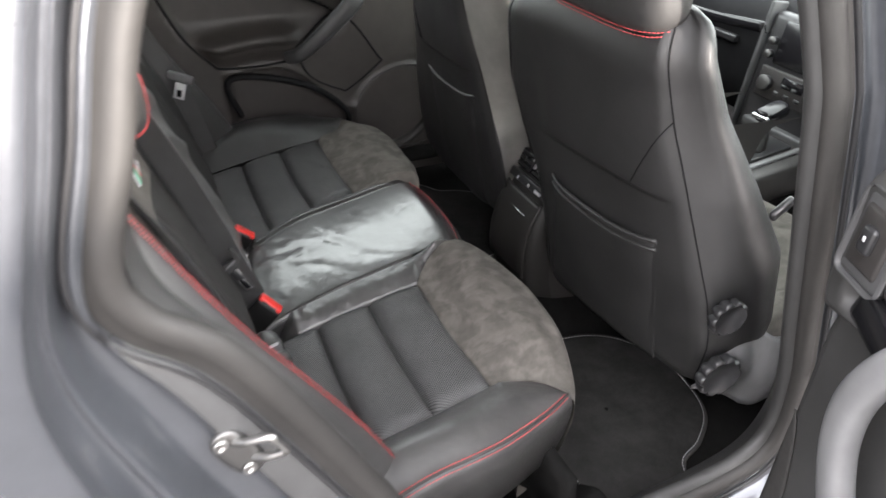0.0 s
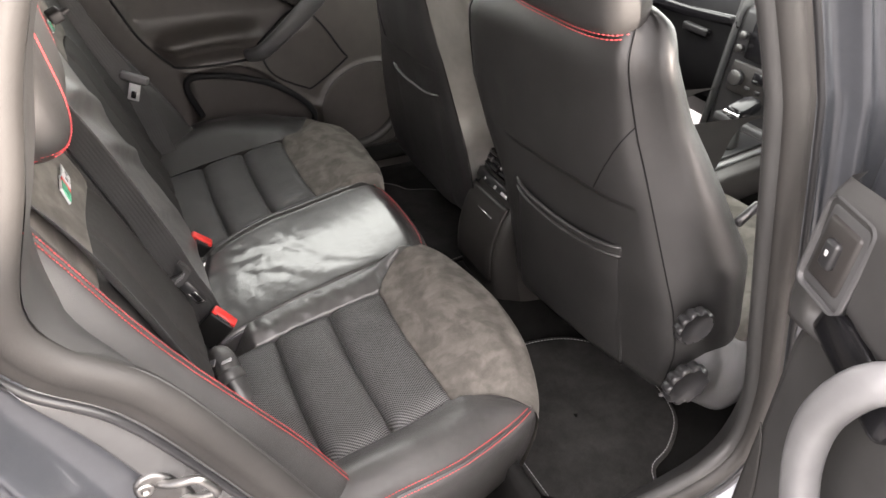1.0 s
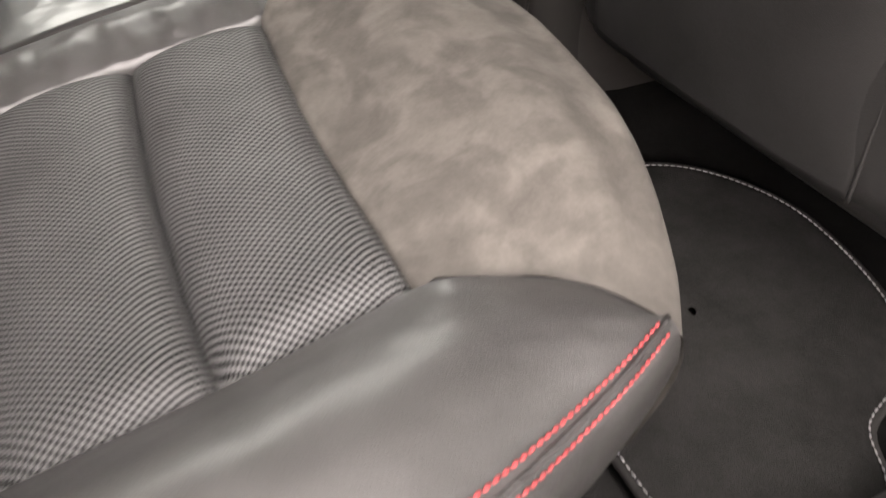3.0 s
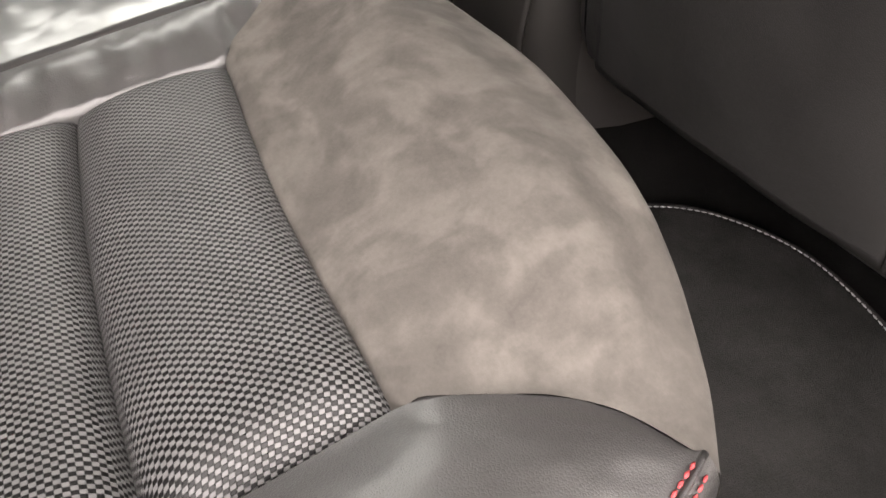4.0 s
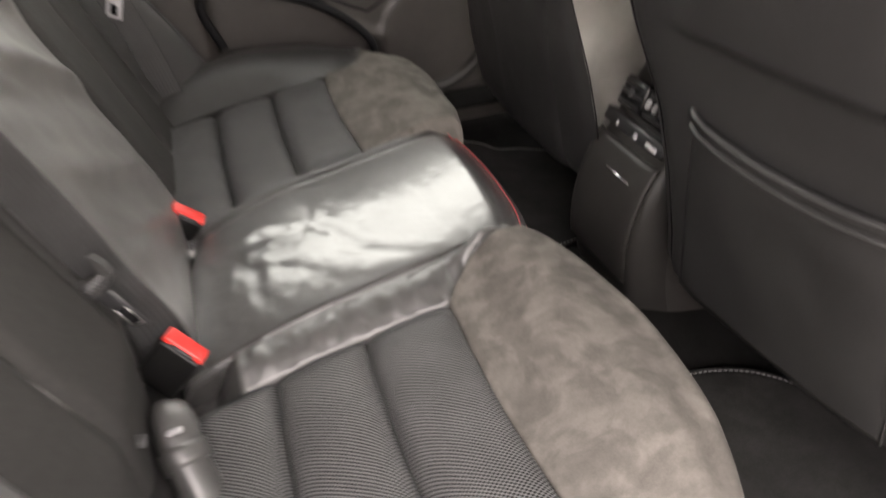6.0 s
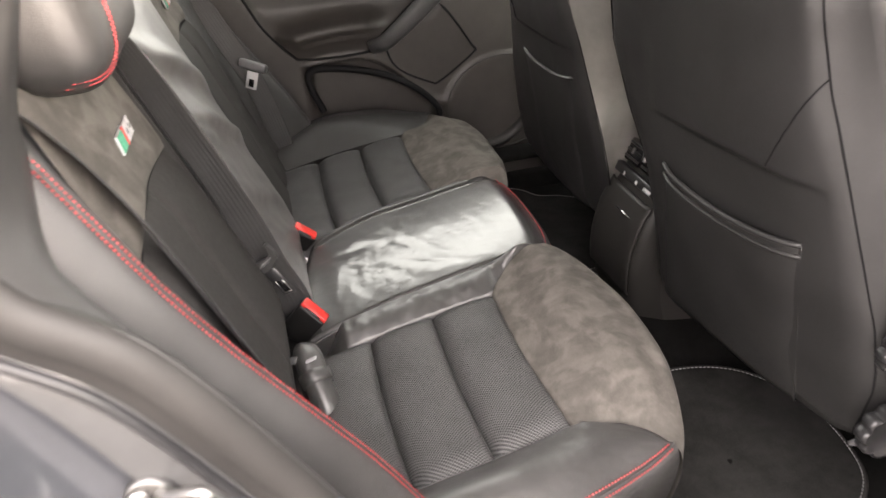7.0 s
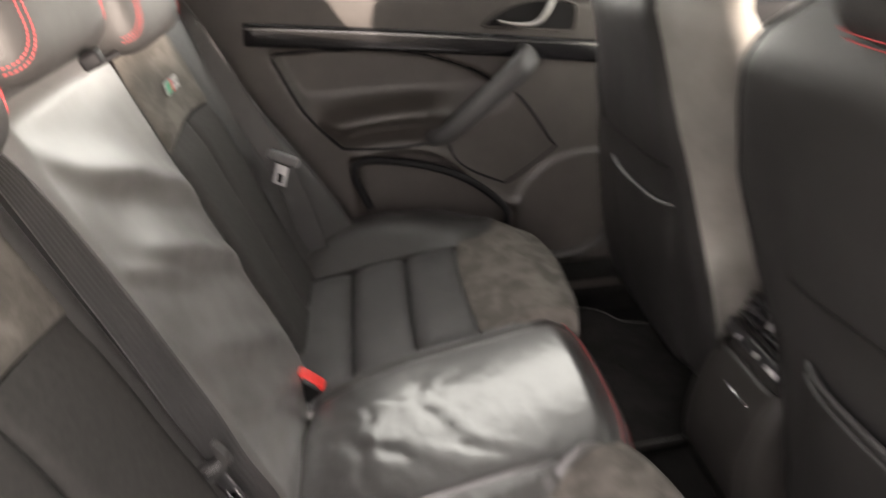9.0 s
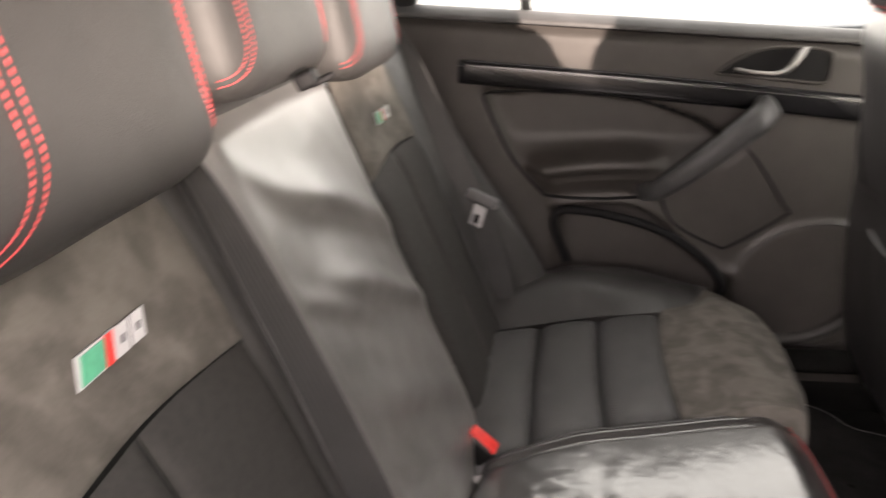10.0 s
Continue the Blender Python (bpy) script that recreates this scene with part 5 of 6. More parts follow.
EDGE = [(-0.30, 1.47), (-0.53, 1.44), (-0.565, 1.36), (-0.598, 1.25), (-0.632, 1.13), (-0.636, 1.05), (-0.622, 0.96), (-0.590, 0.85), (-0.535, 0.72), (-0.460, 0.57), (-0.360, 0.45), (-0.20, 0.385), (0.10, 0.372), (0.30, 0.375), (0.395, 0.40), (0.435, 0.50), (0.428, 0.66), (0.405, 0.78), (0.352, 0.97), (0.300, 1.140), (0.255, 1.27), (0.210, 1.40), (0.10, 1.465), (-0.12, 1.475)]


def lean_in(z):
    return -0.14 * np.maximum(z - 1.16, 0)


N = 260
ring_in = spline(OPENING + OPENING[:1], N + 1)[:-1]
ring_out = spline(EDGE + EDGE[:1], 4 * N + 1)
# each point of the inner ring meets the outer edge at the same share of its corner points
knots_in, knots_out = [], []
fine_in = spline(OPENING + OPENING[:1], 4 * N + 1)
for a, b in zip(OPENING + OPENING[:1], EDGE + EDGE[:1]):
    lo_i = knots_in[-1] if knots_in else 0
    lo_o = knots_out[-1] if knots_out else 0
    last = len(knots_in) == len(OPENING)
    knots_in.append(4 * N if last else lo_i + int(np.argmin(np.linalg.norm(fine_in[lo_i:-1] - a, axis=1))))
    knots_out.append(4 * N if last else lo_o + int(np.argmin(np.linalg.norm(ring_out[lo_o:-1] - b, axis=1))))
share = np.interp(np.arange(N) * 4, knots_in, knots_out)
ring_edge = np.stack([np.interp(share, np.arange(4 * N + 1), ring_out[:, k]) for k in range(2)], 1)


def around(v, x):
    """A line round the doorway, v of the way from the opening to the outer edge, at depth x."""
    q = ring_in + v * (ring_edge - ring_in)
    return np.column_stack([x + lean_in(q[:, 1]), q])


gap = np.linalg.norm(ring_edge - ring_in, axis=1)[:, None]
steps = [(0.030, 0.728, 0), (0.042, 0.737, 0), (0.42, 0.742, 1), (0.435, 0.741, 1), (0.450, 0.737, 1), (0.465, 0.731, 1), (0.49, 0.728, 1), (0.56, 0.7275, 1), (0.65, 0.729, 1), (0.68, 0.732, 1), (0.71, 0.738, 1), (0.74, 0.746, 1), (0.77, 0.757, 1), (0.80, 0.765, 1), (0.825, 0.767, 1), (0.85, 0.764, 1), (0.88, 0.763, 1), (0.92, 0.769, 1), (0.95, 0.777, 1), (0.975, 0.782, 1), (0.99, 0.792, 1), (1.0, 0.803, 1)]
rows = []
for v, x, rel in steps:
    q = ring_in + (v if rel else v / gap) * (ring_edge - ring_in)
    rows.append(np.column_stack([x + lean_in(q[:, 1]), q]))
sheet("door_jamb", np.array(rows[4:]), PAINT, body, "grey painted door jamb with pressed steps", wrap=True)
low = np.flatnonzero((ring_in[:, 0] < -0.22) & (ring_in[:, 1] < 1.085))
lo, hi = low[0], low[-1]
flange = np.array(rows[:5])
sheet("jamb_flange", flange[:, lo : hi + 1], PRIMER, body, "pale primer-coated flange beside the seal")
sheet("jamb_flange", flange[:, np.r_[hi:N, 0 : lo + 1]], PAINT, body, "grey painted flange beside the seal")
q = ring_in + (0.018 / gap) * (ring_edge - ring_in)
seal_line = np.column_stack([0.722 + lean_in(q[:, 1]), q])
two_lobed = [(-0.020, -0.006), (-0.021, 0.004), (-0.016, 0.012), (-0.006, 0.0155), (0.004, 0.014), (0.009, 0.010), (0.014, 0.0115), (0.020, 0.008), (0.022, 0.0), (0.020, -0.008), (0.0, -0.010)]
sweep("door_seal", seal_line, two_lobed, RUBBER, body, "thick grey-brown rubber door seal", (1, 0, 0), True)
q2 = ring_in + (0.040 / gap) * (ring_edge - ring_in)
sweep("seal_lip", np.column_stack([0.735 + lean_in(q2[:, 1]), q2]), round_profile(0.004, 0.005, 8), SATIN, body, "thin black seal lip", (1, 0, 0), True)

# inner trim that runs from the seal into the cabin
q0 = ring_in - (0.004 / gap) * (ring_edge - ring_in)
tr = [np.column_stack([0.722 + lean_in(q0[:, 1]), q0])]
behind_door = sm(-(ring_edge - ring_in)[:, 0] / 0.05)
low_rear = (behind_door * (1 - sm((ring_in[:, 1] - 1.03) / 0.10)))[:, None]
high_rear = (behind_door * sm((ring_in[:, 1] - 1.03) / 0.10))[:, None]
shallow = ((-0.012, 0.718), (-0.015, 0.708), (-0.010, 0.700), (0.010, 0.690), (0.035, 0.675), (0.060, 0.655))
deep = ((-0.004, 0.718), (-0.006, 0.700), (-0.009, 0.665), (-0.010, 0.625), (-0.006, 0.585), (0.030, 0.560))
for (d, x), (d2, x2) in zip(shallow, deep):
    tuck = float(x < 0.72 and x > 0.685)
    dd = (d + 0.014 * low_rear * (d < 0.02)) * (1 - high_rear) + d2 * high_rear
    qq = ring_in + dd / gap * (ring_edge - ring_in)
    xx = (x + 0.010 * tuck * low_rear[:, 0]) * (1 - high_rear[:, 0]) + x2 * high_rear[:, 0]
    tr.append(np.column_stack([xx + lean_in(qq[:, 1]), qq]))
sheet("pillar_trim", np.array(tr), TRIM_MID, body, "dark grey plastic trim inside the seal", wrap=True)

# quarter panel behind the doorway
sel = np.arange(N)[(np.arange(N) < N // 2) & (ring_edge[:, 0] < -0.33) & (ring_edge[:, 1] < 1.455)]
e = around(1.0, 0.802)[sel]
outw = (ring_edge - ring_in)[sel]
outw = np.column_stack([np.zeros(len(sel)), np.minimum(outw[:, 0], -0.02), 0.25 * outw[:, 1]])
outw /= np.linalg.norm(outw, axis=1, keepdims=True)
skin = [e, e + (0.002, 0, 0) + outw * 0.003, e + (0.006, 0, 0) + outw * 0.012]
for d in (0.05, 0.12, 0.22, 0.36, 0.55, 0.8):
    bulge = 0.012 + 0.055 * (1 - math.exp(-d * 4))
    skin.append(e + outw * d + np.column_stack([bulge * (1 - 0.8 * sm((e[:, 2] - 1.0) / 0.3)), np.zeros(len(e)), np.zeros(len(e))]))
sheet("quarter_panel", np.array(skin), PAINT, body, "grey metallic rear quarter panel")

# striker on the jamb
str_m = Matrix.Translation((0.740, -0.511, 0.914)) @ Matrix.Rotation(radians(90), 4, "Y") @ Matrix.Rotation(radians(28), 4, "Z")
t = np.linspace(0, 2 * np.pi, 48, endpoint=False)
outline = np.column_stack([0.034 * np.cos(t), 0.020 * np.sin(t) * (1 + 0.15 * np.cos(2 * t))])
plate = np.array([[tuple(str_m @ Vector((k * x, k * y, h))) for x, y in outline] for k, h in ((1.0, 0.0), (1.0, 0.004), (0.93, 0.0055), (0.5, 0.0055), (0.01, 0.0055))])
striker = sheet("striker", plate, STEEL, body, "zinc steel door striker", wrap=True)
sweep("loop", np.array([str_m @ Vector(p) for p in spline([(-0.016, 0.002, 0.0), (-0.016, 0.018, 0.014), (-0.015, 0.038, 0.024), (-0.010, 0.042, 0.026), (0.010, 0.042, 0.026), (0.015, 0.038, 0.024), (0.016, 0.018, 0.014), (0.016, 0.002, 0.0)], 40)]), round_profile(0.0042, 0.0042, 12), ZINC, striker, "", (0, 0.3, 0.9))
for k in (-1, 1):
    lathe("bolt", [(0.0075, 0.0), (0.0075, 0.0025), (0.006, 0.0036), (0.0035, 0.0034), (0.003, 0.0015), (0.001, 0.0015)], str_m @ pose(k * 0.023, -0.004, 0.0055), ZINC, striker, "torx bolt", 24)
lathe("jamb_bolt", [(0.012, 0.0), (0.012, 0.005), (0.009, 0.009), (0.001, 0.010)], Matrix.Translation((0.765, 0.352, 0.697)) @ Matrix.Rotation(radians(90), 4, "Y"), STEEL, body, "bright hinge bolt", 20)

# roof with its cloth lining
u, v = np.linspace(-1, 1, 31)[None, :], np.linspace(0, 1, 25)[:, None]
roof = np.stack([0.635 * u + 0 * v, -1.35 + 2.05 * v + 0 * u, 1.455 - 0.055 * u**2 - 0.03 * (2 * v - 1) ** 2], -1)
sheet("roof", roof + (0, 0, 0.03), PAINT, body, "grey metallic roof", 0.01)
sheet("roof_lining", roof, HEADLINER, body, "pale grey cloth roof lining", 0.015)
for s in (1, -1):
    rail = spline([(s * 0.665, -1.30, 1.40), (s * 0.668, -0.4, 1.430), (s * 0.668, 0.3, 1.430), (s * 0.660, 0.72, 1.40), (s * 0.68, 1.15, 1.20), (s * 0.70, 1.50, 1.02)], 50)
    sweep("roof_rail", rail, round_profile(0.045, 0.035, 14), PAINT, body, "painted roof frame and front pillar", (0, 0.3, 1))
wind = np.array([[(x * (0.60 + 0.08 * f), 0.70 + 0.82 * f, 1.42 - 0.41 * f - 0.02 * x * x) for x in np.linspace(-1, 1, 21)] for f in np.linspace(0, 1, 12)])
pane = sheet("windscreen", wind, PANE, body, "clear windscreen", 0.004)
pane.visible_shadow = False
rbox("bonnet", (1.50, 1.0, 0.05), 0.02, pose(0, 2.02, 0.93, -4, 0, 0), PAINT, body, "grey bonnet")
rbox("bulkhead", (1.46, 0.04, 0.62), 0.01, pose(0, 1.55, 0.68), TRIM, body)
rbox("load_floor", (1.30, 0.95, 0.04), 0.01, pose(0, -1.15, 0.62), CARPET, body, "carpeted load floor")
rbox("tailgate", (1.30, 0.05, 0.62), 0.02, pose(0, -1.66, 0.80), PAINT, body)
hatch = np.array([[(x * 0.60, -1.64 + 0.28 * f, 1.10 + 0.30 * f) for x in np.linspace(-1, 1, 11)] for f in np.linspace(0, 1, 6)])
pane = sheet("tailgate_glass", hatch, PANE, body, "clear rear glass", 0.004)
pane.visible_shadow = False
for s in (1, -1):
    rbox("load_side", (0.05, 1.08, 0.62), 0.02, pose(s * 0.70, -1.14, 0.82), TRIM_GREY, body, "grey load bay side trim")
    q = np.array([[(s * (0.70 - 0.10 * f), y, 1.13 + 0.27 * f) for y in np.linspace(-1.55, -0.72, 9)] for f in (0, 0.5, 1)])
    pane = sheet("side_glass", q, PANE, body, "clear rear side glass", 0.004)
    pane.visible_shadow = False
    rbox("rear_pillar", (0.05, 0.15, 0.34), 0.02, pose(s * 0.690, -0.675, 1.30, -14, -s * 14, 0), TRIM, body, "grey pillar trim")
    # far sill takes the carpet's black in place of paint, for its shade
    rbox("under_sill", (0.12, 2.2, 0.14), 0.03, pose(s * 0.74, 0.2, 0.30), PAINT if s > 0 else CARPET, body, "sill")

# wheel house inside, behind the near side of the backrest
rbox("wheel_house", (0.10, 0.42, 0.60), 0.04, pose(0.685, -0.80, 0.78), TRIM_GREY, body)

# ---- near front door, closed ----
nfd = thing("front_door", (0.76, 0.95, 0.33), "closed grey front door with clear window", "car door", "car doors")
rbox("door_shell", (0.10, 0.98, 0.72), 0.03, pose(0.745, 0.955, 0.72), PAINT, nfd, "grey painted door shell")
rbox("door_lining", (0.05, 0.94, 0.66), 0.02, pose(0.685, 0.955, 0.72), TRIM, nfd, "black door lining")
q = np.array([[(0.735 - 0.075 * f, 0.40 + (0.92 - 0.42 * f) * g - 0.10 * f, 1.07 + 0.33 * f) for g in np.linspace(0, 1, 25)] for f in (0, 0.5, 1)])
# unseen panel, added to keep a sun patch off the far door
sheet("sun_block_panel", q[:, 15:], TRIM, nfd, "unseen black panel added to block the sun at the front of the window", 0.012)
q = q[:, :16]
pane = sheet("window_pane", q, PANE, nfd, "clear window", 0.004)
pane.visible_shadow = False
sweep("window_frame", [(0.735, 0.43, 1.07), (0.70, 0.34, 1.25), (0.665, 0.26, 1.41)], round_profile(0.022, 0.03, 10), PAINT, nfd, "", (1, 0, 0))

# ---- near rear door, standing open ----
D0, D1 = Vector((0.752, 0.262, 0)), Vector((0.94, -0.34, 0)).normalized()
DN = Vector((-0.34, -0.94, 0)).normalized()


def on_door(a, z, d=0.0):
    """a metres out from the hinge side, d metres off the lining towards the car."""
    v = D0 + D1 * a + DN * d
    return (v.x, v.y, z)


ang = math.degrees(math.atan2(D1.y, D1.x))
nrd = thing("rear_door", on_door(0.45, 0.36), "opened grey rear door with dark lining and silver-grey pull handle", "car door", "car doors")
f, z = np.meshgrid(np.linspace(0, 1, 70) ** 1.7, np.linspace(0.40, 1.08, 90))
start = np.interp(z, [0.40, 0.86, 0.895, 0.905, 0.94, 1.02, 1.08], [0.056, 0.052, 0.058, 0.046, 0.036, 0.036, 0.046])
a = start + f * (0.98 - start)
groove = 0.903 + 0.09 * (a - 0.075)
upper = sm((z - groove) / 0.010)
d = 0.030 * upper * sm((a - start) / 0.014) + 0.004 * (1 - upper) * sm((a - start) / 0.012)
d -= 0.028 * upper * sm((a - 0.078) / 0.02) * (1 - sm((a - 0.30) / 0.03)) * np.exp(-(((z - 0.945 + 0.20 * (a - 0.15)) / 0.026) ** 4))
d += 0.018 * np.exp(-((((a - 0.60) / 0.35) ** 2 + ((z - 0.50) / 0.16) ** 2) ** 2))
d -= 0.012 * sm((z - 1.05) / 0.03) ** 2
z = z + (0.020 + 0.07 * a) * sm((z - 0.98) / 0.10)
shape = np.array([[on_door(float(i), float(j), float(k)) for i, j, k in zip(r, s, t)] for r, s, t in zip(a, z, d)])
sheet("door_lining", shape, TRIM_MID, nrd, "dark grey moulded door lining")
rbox("door_shell", (0.96, 0.09, 0.80), 0.025, Matrix.Translation(on_door(0.52, 0.745, -0.06)) @ Matrix.Rotation(radians(ang), 4, "Z"), PAINT, nrd, "grey painted door shell")
dm = Matrix.Translation(on_door(0.100, 1.028, 0.030)) @ Matrix.Rotation(radians(ang), 4, "Z") @ Matrix.Rotation(radians(86), 4, "X")
sp = rbox("switch_plate", (0.080, 0.115, 0.008), 0.012, dm, TRIM_GREY, nrd, "raised grey switch surround", 4)
rbox("switch_recess", (0.058, 0.078, 0.010), 0.006, dm @ pose(0, 0, 0.003), TRIM, sp, "", 3)
sw = rbox("window_switch", (0.022, 0.034, 0.012), 0.005, dm @ pose(0, 0.002, 0.010), SATIN, sp, "black window switch", 3)
rbox("switch_mark", (0.005, 0.007, 0.002), 0.0008, dm @ pose(0, 0.004, 0.0160), SILVER, sw, "pale window mark", 1)
rbox("pull_cup", (0.16, 0.05, 0.065), 0.016, Matrix.Translation(on_door(0.172, 0.928, 0.002)) @ Matrix.Rotation(radians(ang), 4, "Z") @ Matrix.Rotation(radians(16), 4, "Y"), PIANO, nrd, "dark pull cup", 3)
hand = spline([on_door(0.262, 0.985, 0.02), on_door(0.232, 0.968, 0.050), on_door(0.209, 0.905, 0.066), on_door(0.210, 0.834, 0.068), on_door(0.238, 0.762, 0.066), on_door(0.266, 0.69, 0.050), on_door(0.29, 0.62, 0.005)], 40)
sweep("pull_handle", hand, round_profile(0.022, 0.018, 18, 2.6), COVER, nrd, "curved satin grey pull handle", DN)
low = np.array([[on_door(0.060 + 0.05 * math.cos(0.5 * math.pi * f) ** 0.7 * g, 0.44 + 0.275 * f, 0.008 + 0.004 * g * (1 - g)) for g in np.linspace(0, 1, 7)] for f in np.linspace(0, 1, 21)])
sheet("fabric_inlay", low, FABRIC, nrd, "grey inlay", 0.003)
sweep("pocket_rim", spline([on_door(0.23, 0.62, 0.02), on_door(0.34, 0.66, 0.035), on_door(0.6, 0.66, 0.04), on_door(0.9, 0.6, 0.03)], 30), round_profile(0.006, 0.009, 10), TRIM, nrd, "", (0, 0, 1))
fr = spline([on_door(0.06, 1.10, -0.05), on_door(0.10, 1.22, -0.06), on_door(0.17, 1.40, -0.075), on_door(0.30, 1.445, -0.08), on_door(0.62, 1.42, -0.075), on_door(0.80, 1.26, -0.06), on_door(0.88, 1.10, -0.05)], 60)
sweep("window_frame", fr, round_profile(0.018, 0.026, 12), SATIN, nrd, "black window frame", tuple(DN))
q = np.array([[tuple(Vector(on_door(0.10 + 0.76 * g * (1 - 0.12 * f) + 0.09 * f, 1.07 + 0.35 * f - 0.02 * abs(2 * g - 1) ** 2 * f, -0.052 - 0.02 * f))) for g in np.linspace(0, 1, 13)] for f in np.linspace(0, 1, 5)])
pane = sheet("window_pane", q, PANE, nrd, "clear window", 0.004)
pane.visible_shadow = False

# ---- far rear door, closed ----
frd = thing("rear_door", (-0.74, -0.1, 0.36), "closed rear door with padded dark lining, pull handle and pocket", "car door", "car doors")


def belt_z(y):
    return 1.113 - 0.098 * (y + 0.16)


y, f = np.meshgrid(np.linspace(-0.66, 0.48, 115), np.linspace(0, 1, 110))
top = belt_z(y)
z = 0.38 + f * (top + 0.006 - 0.38)         # up to the falling waistline
x = -0.702 + 0.0 * y
x -= 0.014 * sm((z - top + 0.028) / 0.034) ** 2
# padded field, armrest roll, lower field, pocket mouth, loudspeaker
left_edge = np.interp(z, [0.79, 0.80, 0.882, 1.0], [-0.300, -0.317, -0.382, -0.432])
right_edge = 0.02 + 0.35 * (z - 0.93)
field = sm((y - left_edge) / 0.009) * (1 - sm((y - right_edge - 0.02) / 0.05)) * (1 - sm((z - np.interp(y, [-0.43, -0.256, -0.124, -0.017, 0.04], [1.006, 1.002, 0.982, 0.941, 0.90])) / 0.008)) * sm((z - 0.850 + 0.02 * (y + 0.4)) / 0.075)
x -= 0.026 * field
arm_c = 0.871 - 0.75 * (y + 0.17) ** 2
arm = np.exp(-(((z - arm_c) / np.where(z > arm_c, 0.020, 0.046)) ** 2)) * sm((y - left_edge) / 0.05) * (1 - sm((y + 0.13) / 0.07))
x += 0.034 * arm
x -= 0.007 * np.exp(-(((z - arm_c + 0.024) / 0.006) ** 2)) * sm((y - left_edge - 0.02) / 0.03) * (1 - sm((y + 0.13) / 0.05))
mouth_top = 0.765 - 0.16 * sm((y + 0.20) / 0.27) ** 1.6 + 0.01 * np.sin((y + 0.3) * 5)
mouth = sm((y + 0.295) / 0.02) * (1 - sm((y - 0.045) / 0.02)) * (1 - sm((z - mouth_top) / 0.012)) * sm((z - 0.46) / 0.03)
x -= 0.040 * mouth
rim = np.exp(-(((z - mouth_top - 0.014) / 0.012) ** 2)) * sm((y + 0.31) / 0.03) * (1 - sm((y - 0.06) / 0.03))
x += 0.010 * rim
spk = np.sqrt(((y - 0.235) / 1.22) ** 2 + (z - 0.605) ** 2)
x += 0.008 * (1 - sm((spk - 0.13) / 0.015))
sheet("door_lining", np.stack([x, y, z], -1), DOOR_TRIM, frd, "dark grained door lining")
door_face = x


def on_lining(line, off=0.001):
    """The line laid on the lining's face."""
    line = np.array(line, float)
    i = np.clip(np.round((line[:, 2] - 0.38) / (belt_z(line[:, 1]) + 0.006 - 0.38) * 109).astype(int), 0, 109)
    j = np.clip(np.round((line[:, 1] + 0.66) / 1.14 * 114).astype(int), 0, 114)
    line[:, 0] = np.convolve(np.pad(door_face[i, j] + off, 2, mode="edge"), np.ones(5) / 5, "valid")
    return line


sweep("insert_edge", on_lining(spline([(-0.70, -0.11, 0.795), (-0.70, -0.20, 0.792), (-0.70, -0.298, 0.796), (-0.70, -0.318, 0.806), (-0.70, -0.38, 0.882), (-0.70, -0.427, 0.988), (-0.70, -0.428, 1.003), (-0.70, -0.405, 1.007), (-0.70, -0.256, 1.003), (-0.70, -0.124, 0.983), (-0.70, -0.017, 0.942), (-0.70, 0.03, 0.912)], 110)), round_profile(0.0034, 0.0034, 8), DEEP, frd, "dark groove round the insert", (1, 0, 0))
strip = []
for f in np.linspace(0, 1, 60):
    yv = -0.475 + 0.90 * f
    strip.append((-0.690, yv, 1.052 - 0.105 * (yv + 0.475) - 0.02 * (yv + 0.475) ** 2))
strip = np.array(strip)
sweep("decor_strip", strip, round_profile(0.007, 0.023, 14, 3.0), PIANO, frd, "gloss black decor strip", (0, 0, 1))
sweep("decor_line", strip + (0.005, 0, 0.012), round_profile(0.0018, 0.0018, 8), STEEL, frd, "thin silver line", (0, 0, 1))
hand = spline([(-0.688, -0.120, 0.808), (-0.655, -0.090, 0.824), (-0.640, -0.04, 0.865), (-0.638, 0.02, 0.914), (-0.645, 0.070, 0.955), (-0.680, 0.095, 0.972)], 40)
sweep("pull_handle", hand, round_profile(0.023, 0.016, 18, 2.6), TRIM_GREY, frd, "slanting grey pull handle", (1, 0, 0), scale=np.linspace(0.80, 1.12, 40))
flap = spline([(-0.699, -0.09, 0.835), (-0.699, 0.045, 0.905), (-0.699, 0.152, 0.775), (-0.699, 0.156, 0.755), (-0.699, 0.06, 0.690), (-0.699, 0.03, 0.690), (-0.699, -0.06, 0.745), (-0.699, -0.09, 0.835)], 70)
sweep("field_groove", on_lining(flap)[:-1], round_profile(0.0028, 0.0028, 8), DEEP, frd, "dark groove round the lower field", (1, 0, 0), True)
mr = spline([(-0.695, -0.265, 0.655), (-0.694, -0.292, 0.735), (-0.692, -0.272, 0.768), (-0.690, -0.18, 0.758), (-0.690, -0.08, 0.725), (-0.690, 0.0, 0.672), (-0.692, 0.046, 0.615), (-0.694, 0.040, 0.57)], 60)
sweep("pocket_rim", mr, round_profile(0.009, 0.010, 12), DEEP, frd, "dull black pocket rim", (1, 0, 0))
# half-moon plate, black for a recess's shade, with a bent release lever
moon = spline([(0.003, 1.033), (0.030, 1.054), (0.070, 1.071), (0.110, 1.076), (0.170, 1.072), (0.196, 1.064)], 24)
moon = np.vstack([moon, spline([(0.200, 1.050), (0.197, 1.018), (0.185, 1.010), (0.100, 1.020), (0.015, 1.030)], 20)])
cup = raw("recess_shade_plate", [(x, y, z) for x in (-0.704, -0.699) for y, z in moon], [list(range(44, 88))] + [[i, (i + 1) % 44, (i + 1) % 44 + 44, i + 44] for i in range(44)], DEEP, frd, "flat half-moon plate, black for the shade in a handle recess", False)
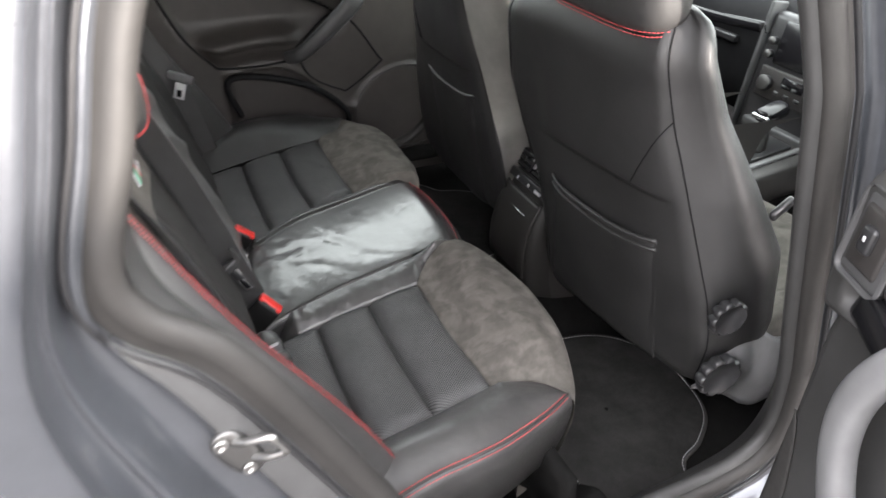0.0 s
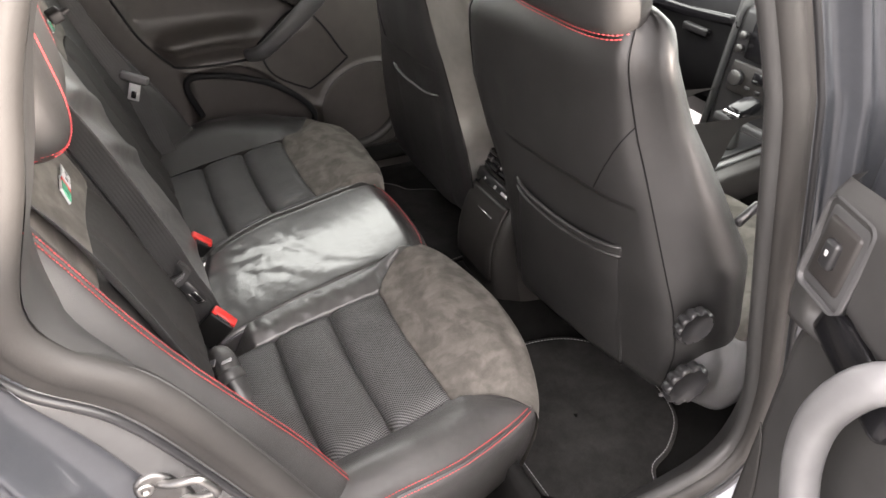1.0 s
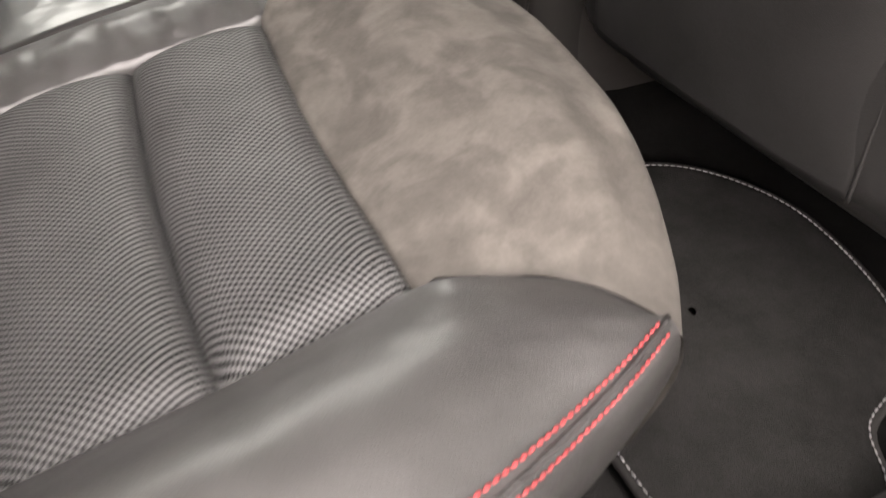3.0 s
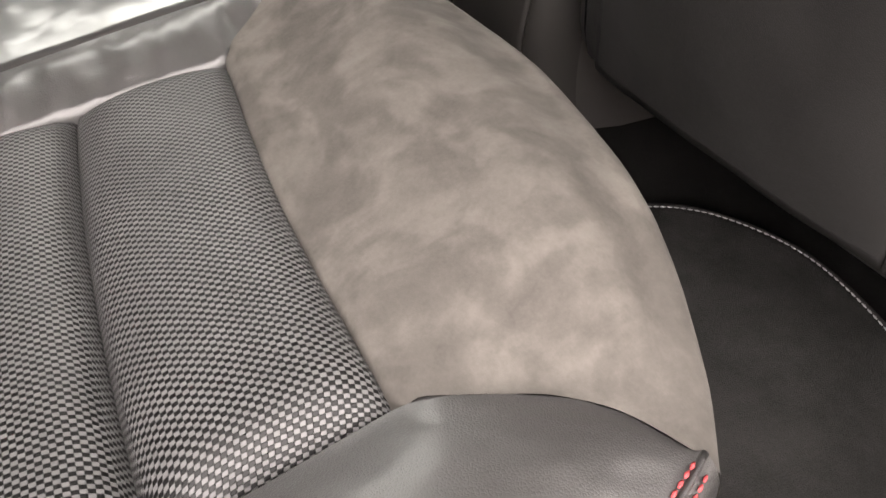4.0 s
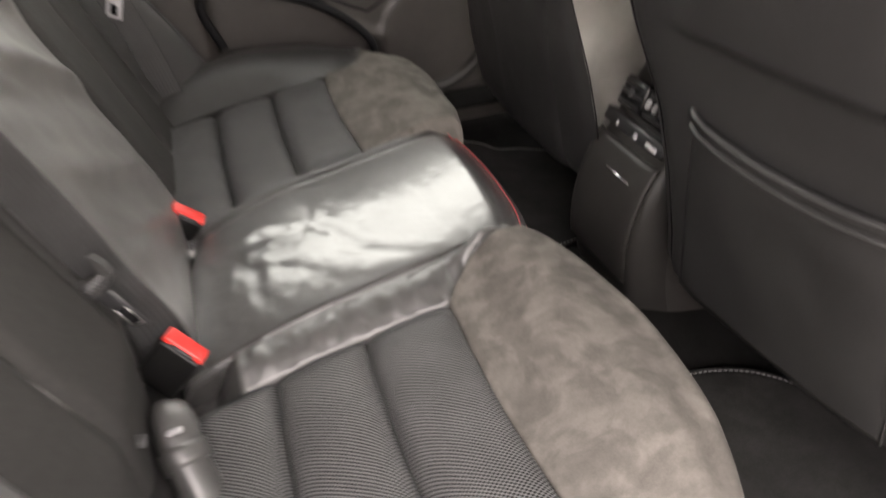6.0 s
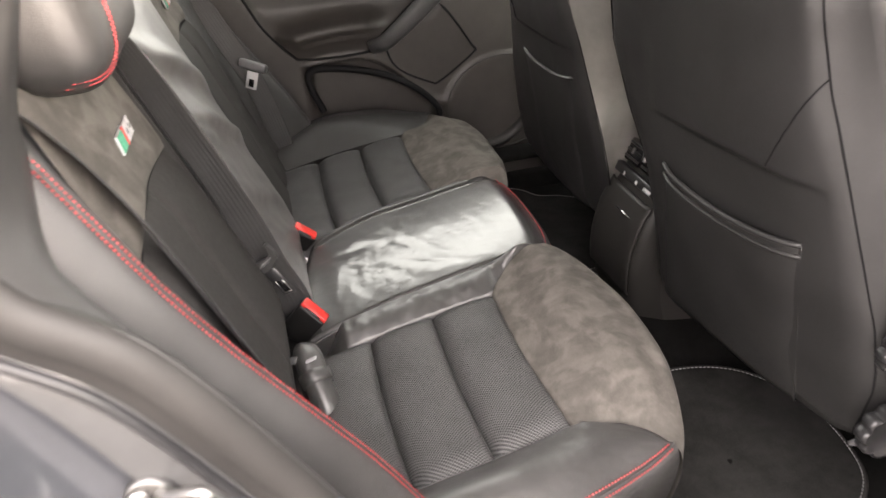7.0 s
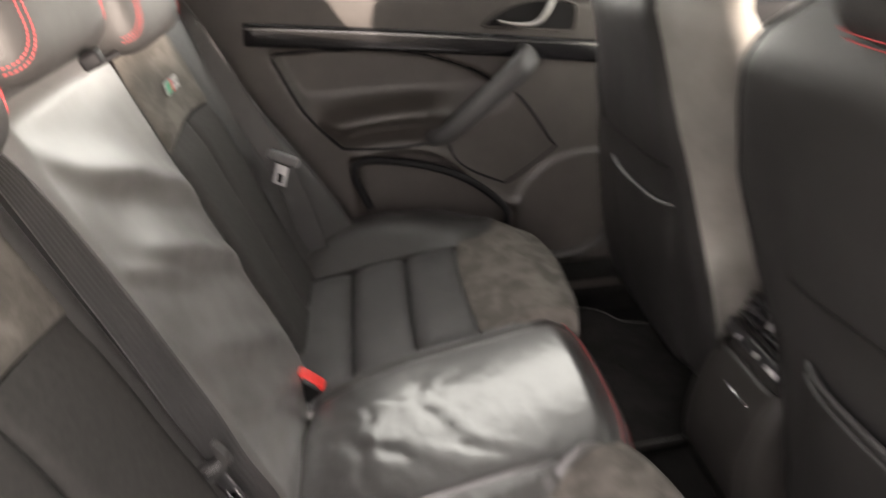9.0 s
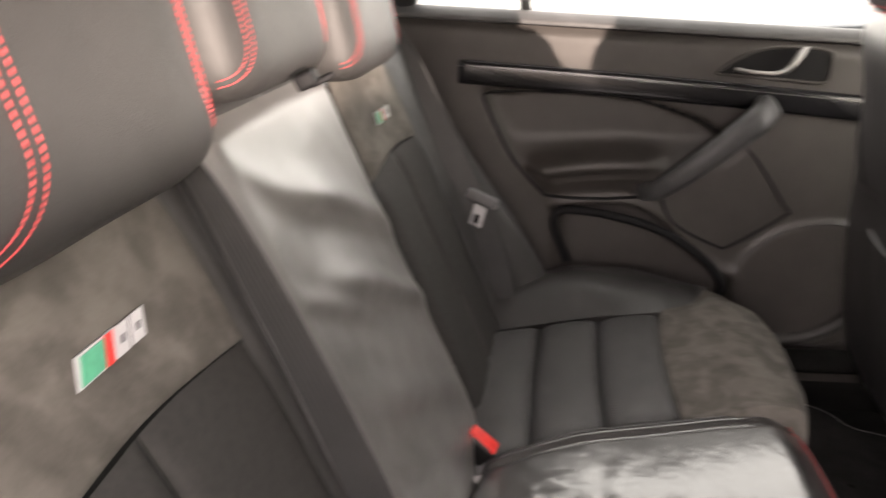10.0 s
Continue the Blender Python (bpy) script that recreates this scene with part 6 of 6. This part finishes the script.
sweep("cup_rim", np.column_stack([np.full(44, -0.698), moon]), round_profile(0.0030, 0.0026, 8), DOOR_TRIM, cup, "", (1, 0, 0), True)
lv = spline([(-0.688, 0.036, 1.040), (-0.676, 0.060, 1.036), (-0.668, 0.095, 1.034), (-0.666, 0.116, 1.041), (-0.672, 0.132, 1.058), (-0.684, 0.144, 1.072)], 28)
sweep("release_lever", lv, round_profile(0.004, 0.011, 14, 3.0), LEVER, cup, "dull silver release lever", (1, 0, 0.1))
t = np.linspace(0, 2 * np.pi, 64, endpoint=False)
sweep("speaker_ring", np.column_stack([np.full(64, -0.693), 0.235 + 0.163 * np.cos(t), 0.605 + 0.134 * np.sin(t)]), round_profile(0.0016, 0.0022, 8), TRIM, frd, "", (1, 0, 0), True)
rbox("door_shell", (0.07, 1.10, 0.78), 0.03, pose(-0.805, -0.09, 0.72), PAINT, frd, "grey painted door shell")
cap = np.array([[(-0.700 - 0.045 * f, yv, belt_z(yv) + 0.022 * math.sin(math.pi * min(f, 0.9) * 0.9) + 0.004) for yv in np.linspace(-0.66, 0.48, 40)] for f in np.linspace(0, 1, 9)])
sheet("window_ledge", cap, TRIM_GREY, frd, "grey window ledge", 0.006)
q = np.array([[(-0.752 + 0.085 * f, yv, 1.06 + 0.36 * f) for yv in np.linspace(-0.62, 0.45, 15)] for f in (0, 0.5, 1)])
pane = sheet("window_pane", q, PANE, frd, "clear window", 0.004)
pane.visible_shadow = False
sweep("window_bar", [(-0.748, -0.345, 1.13), (-0.705, -0.36, 1.28), (-0.668, -0.37, 1.42)], round_profile(0.010, 0.012, 10), SATIN, frd, "black upright bar", (0, 1, 0))
sweep("window_frame", [(-0.748, -0.60, 1.12), (-0.70, -0.56, 1.27), (-0.665, -0.50, 1.42)], round_profile(0.018, 0.028, 10), SATIN, frd, "black window frame", (0, 1, 0))
sweep("window_frame", [(-0.748, 0.46, 1.08), (-0.70, 0.38, 1.26), (-0.665, 0.31, 1.42)], round_profile(0.022, 0.03, 10), SATIN, frd, "black window frame", (0, 1, 0))

# far pillar and sill trims
rbox("middle_pillar", (0.06, 0.13, 1.0), 0.02, pose(-0.70, 0.47, 0.86, 8, 0, 0), TRIM, body, "black pillar trim")
sc = np.array([[(-0.66 + 0.07 * f - 0.01, yv, 0.462 + 0.018 * math.sin(math.pi * f)) for yv in np.linspace(-0.1, 0.46, 20)] for f in np.linspace(0, 1, 9)])
sheet("sill_cover", sc, CARPET, body, "dull black sill cover", 0.01)
sweep("door_seal", spline([(-0.685, -0.10, 0.50), (-0.69, 0.16, 0.485), (-0.69, 0.27, 0.52), (-0.69, 0.335, 0.62), (-0.69, 0.33, 0.80), (-0.69, 0.30, 0.98)], 40), round_profile(0.014, 0.016, 12), RUBBER, body, "rubber door seal", (1, 0, 0))
rbox("far_side_trim", (0.05, 0.22, 0.72), 0.03, pose(-0.712, -0.76, 0.80, 0, 0, 0), TRIM, body, "grey side trim behind the far belt")

# ---- far front door, closed ----
ffd = thing("front_door", (-0.76, 0.95, 0.33), "closed far front door with dark lining and window", "car door", "car doors")
rbox("door_shell", (0.07, 0.98, 0.74), 0.03, pose(-0.765, 1.0, 0.70), PAINT, ffd)
rbox("door_lining", (0.05, 0.94, 0.70), 0.02, pose(-0.705, 1.0, 0.70), DEEP, ffd, "dark door lining")
rbox("armrest", (0.06, 0.40, 0.05), 0.02, pose(-0.665, 0.85, 0.80, -4, 0, 0), LEATHER, ffd, "leather armrest")
q = np.array([[(-0.752 + 0.085 * f, 0.50 + (0.92 - 0.42 * f) * g - 0.06 * f, 1.07 + 0.34 * f) for g in np.linspace(0, 1, 9)] for f in (0, 0.5, 1)])
pane = sheet("window_pane", q, PANE, ffd, "clear window", 0.004)
pane.visible_shadow = False

# ---- unseen wall behind the camera, added to cut off the low sun ----
SHADE_WALL = flat_mat("rendered_wall", (0.32, 0.29, 0.25), 0.9, 0.2)
wall = [(3.61 + 0.4311 * a + 0.9023 * d, -1.72 + 0.9023 * a - 0.4311 * d) for a, d in ((-9, 0), (12, 0), (12, 0.2), (-9, 0.2))]
tagged(raw("shade_wall", [(x, y, z) for z in (0, 1.55) for x, y in wall], [[0, 4, 5, 1], [1, 5, 6, 2], [2, 6, 7, 3], [3, 7, 4, 0], [4, 7, 6, 5]], SHADE_WALL, None, "unseen plain beige wall added to keep the low sun off the lower car", False), category="wall", kind="structure")
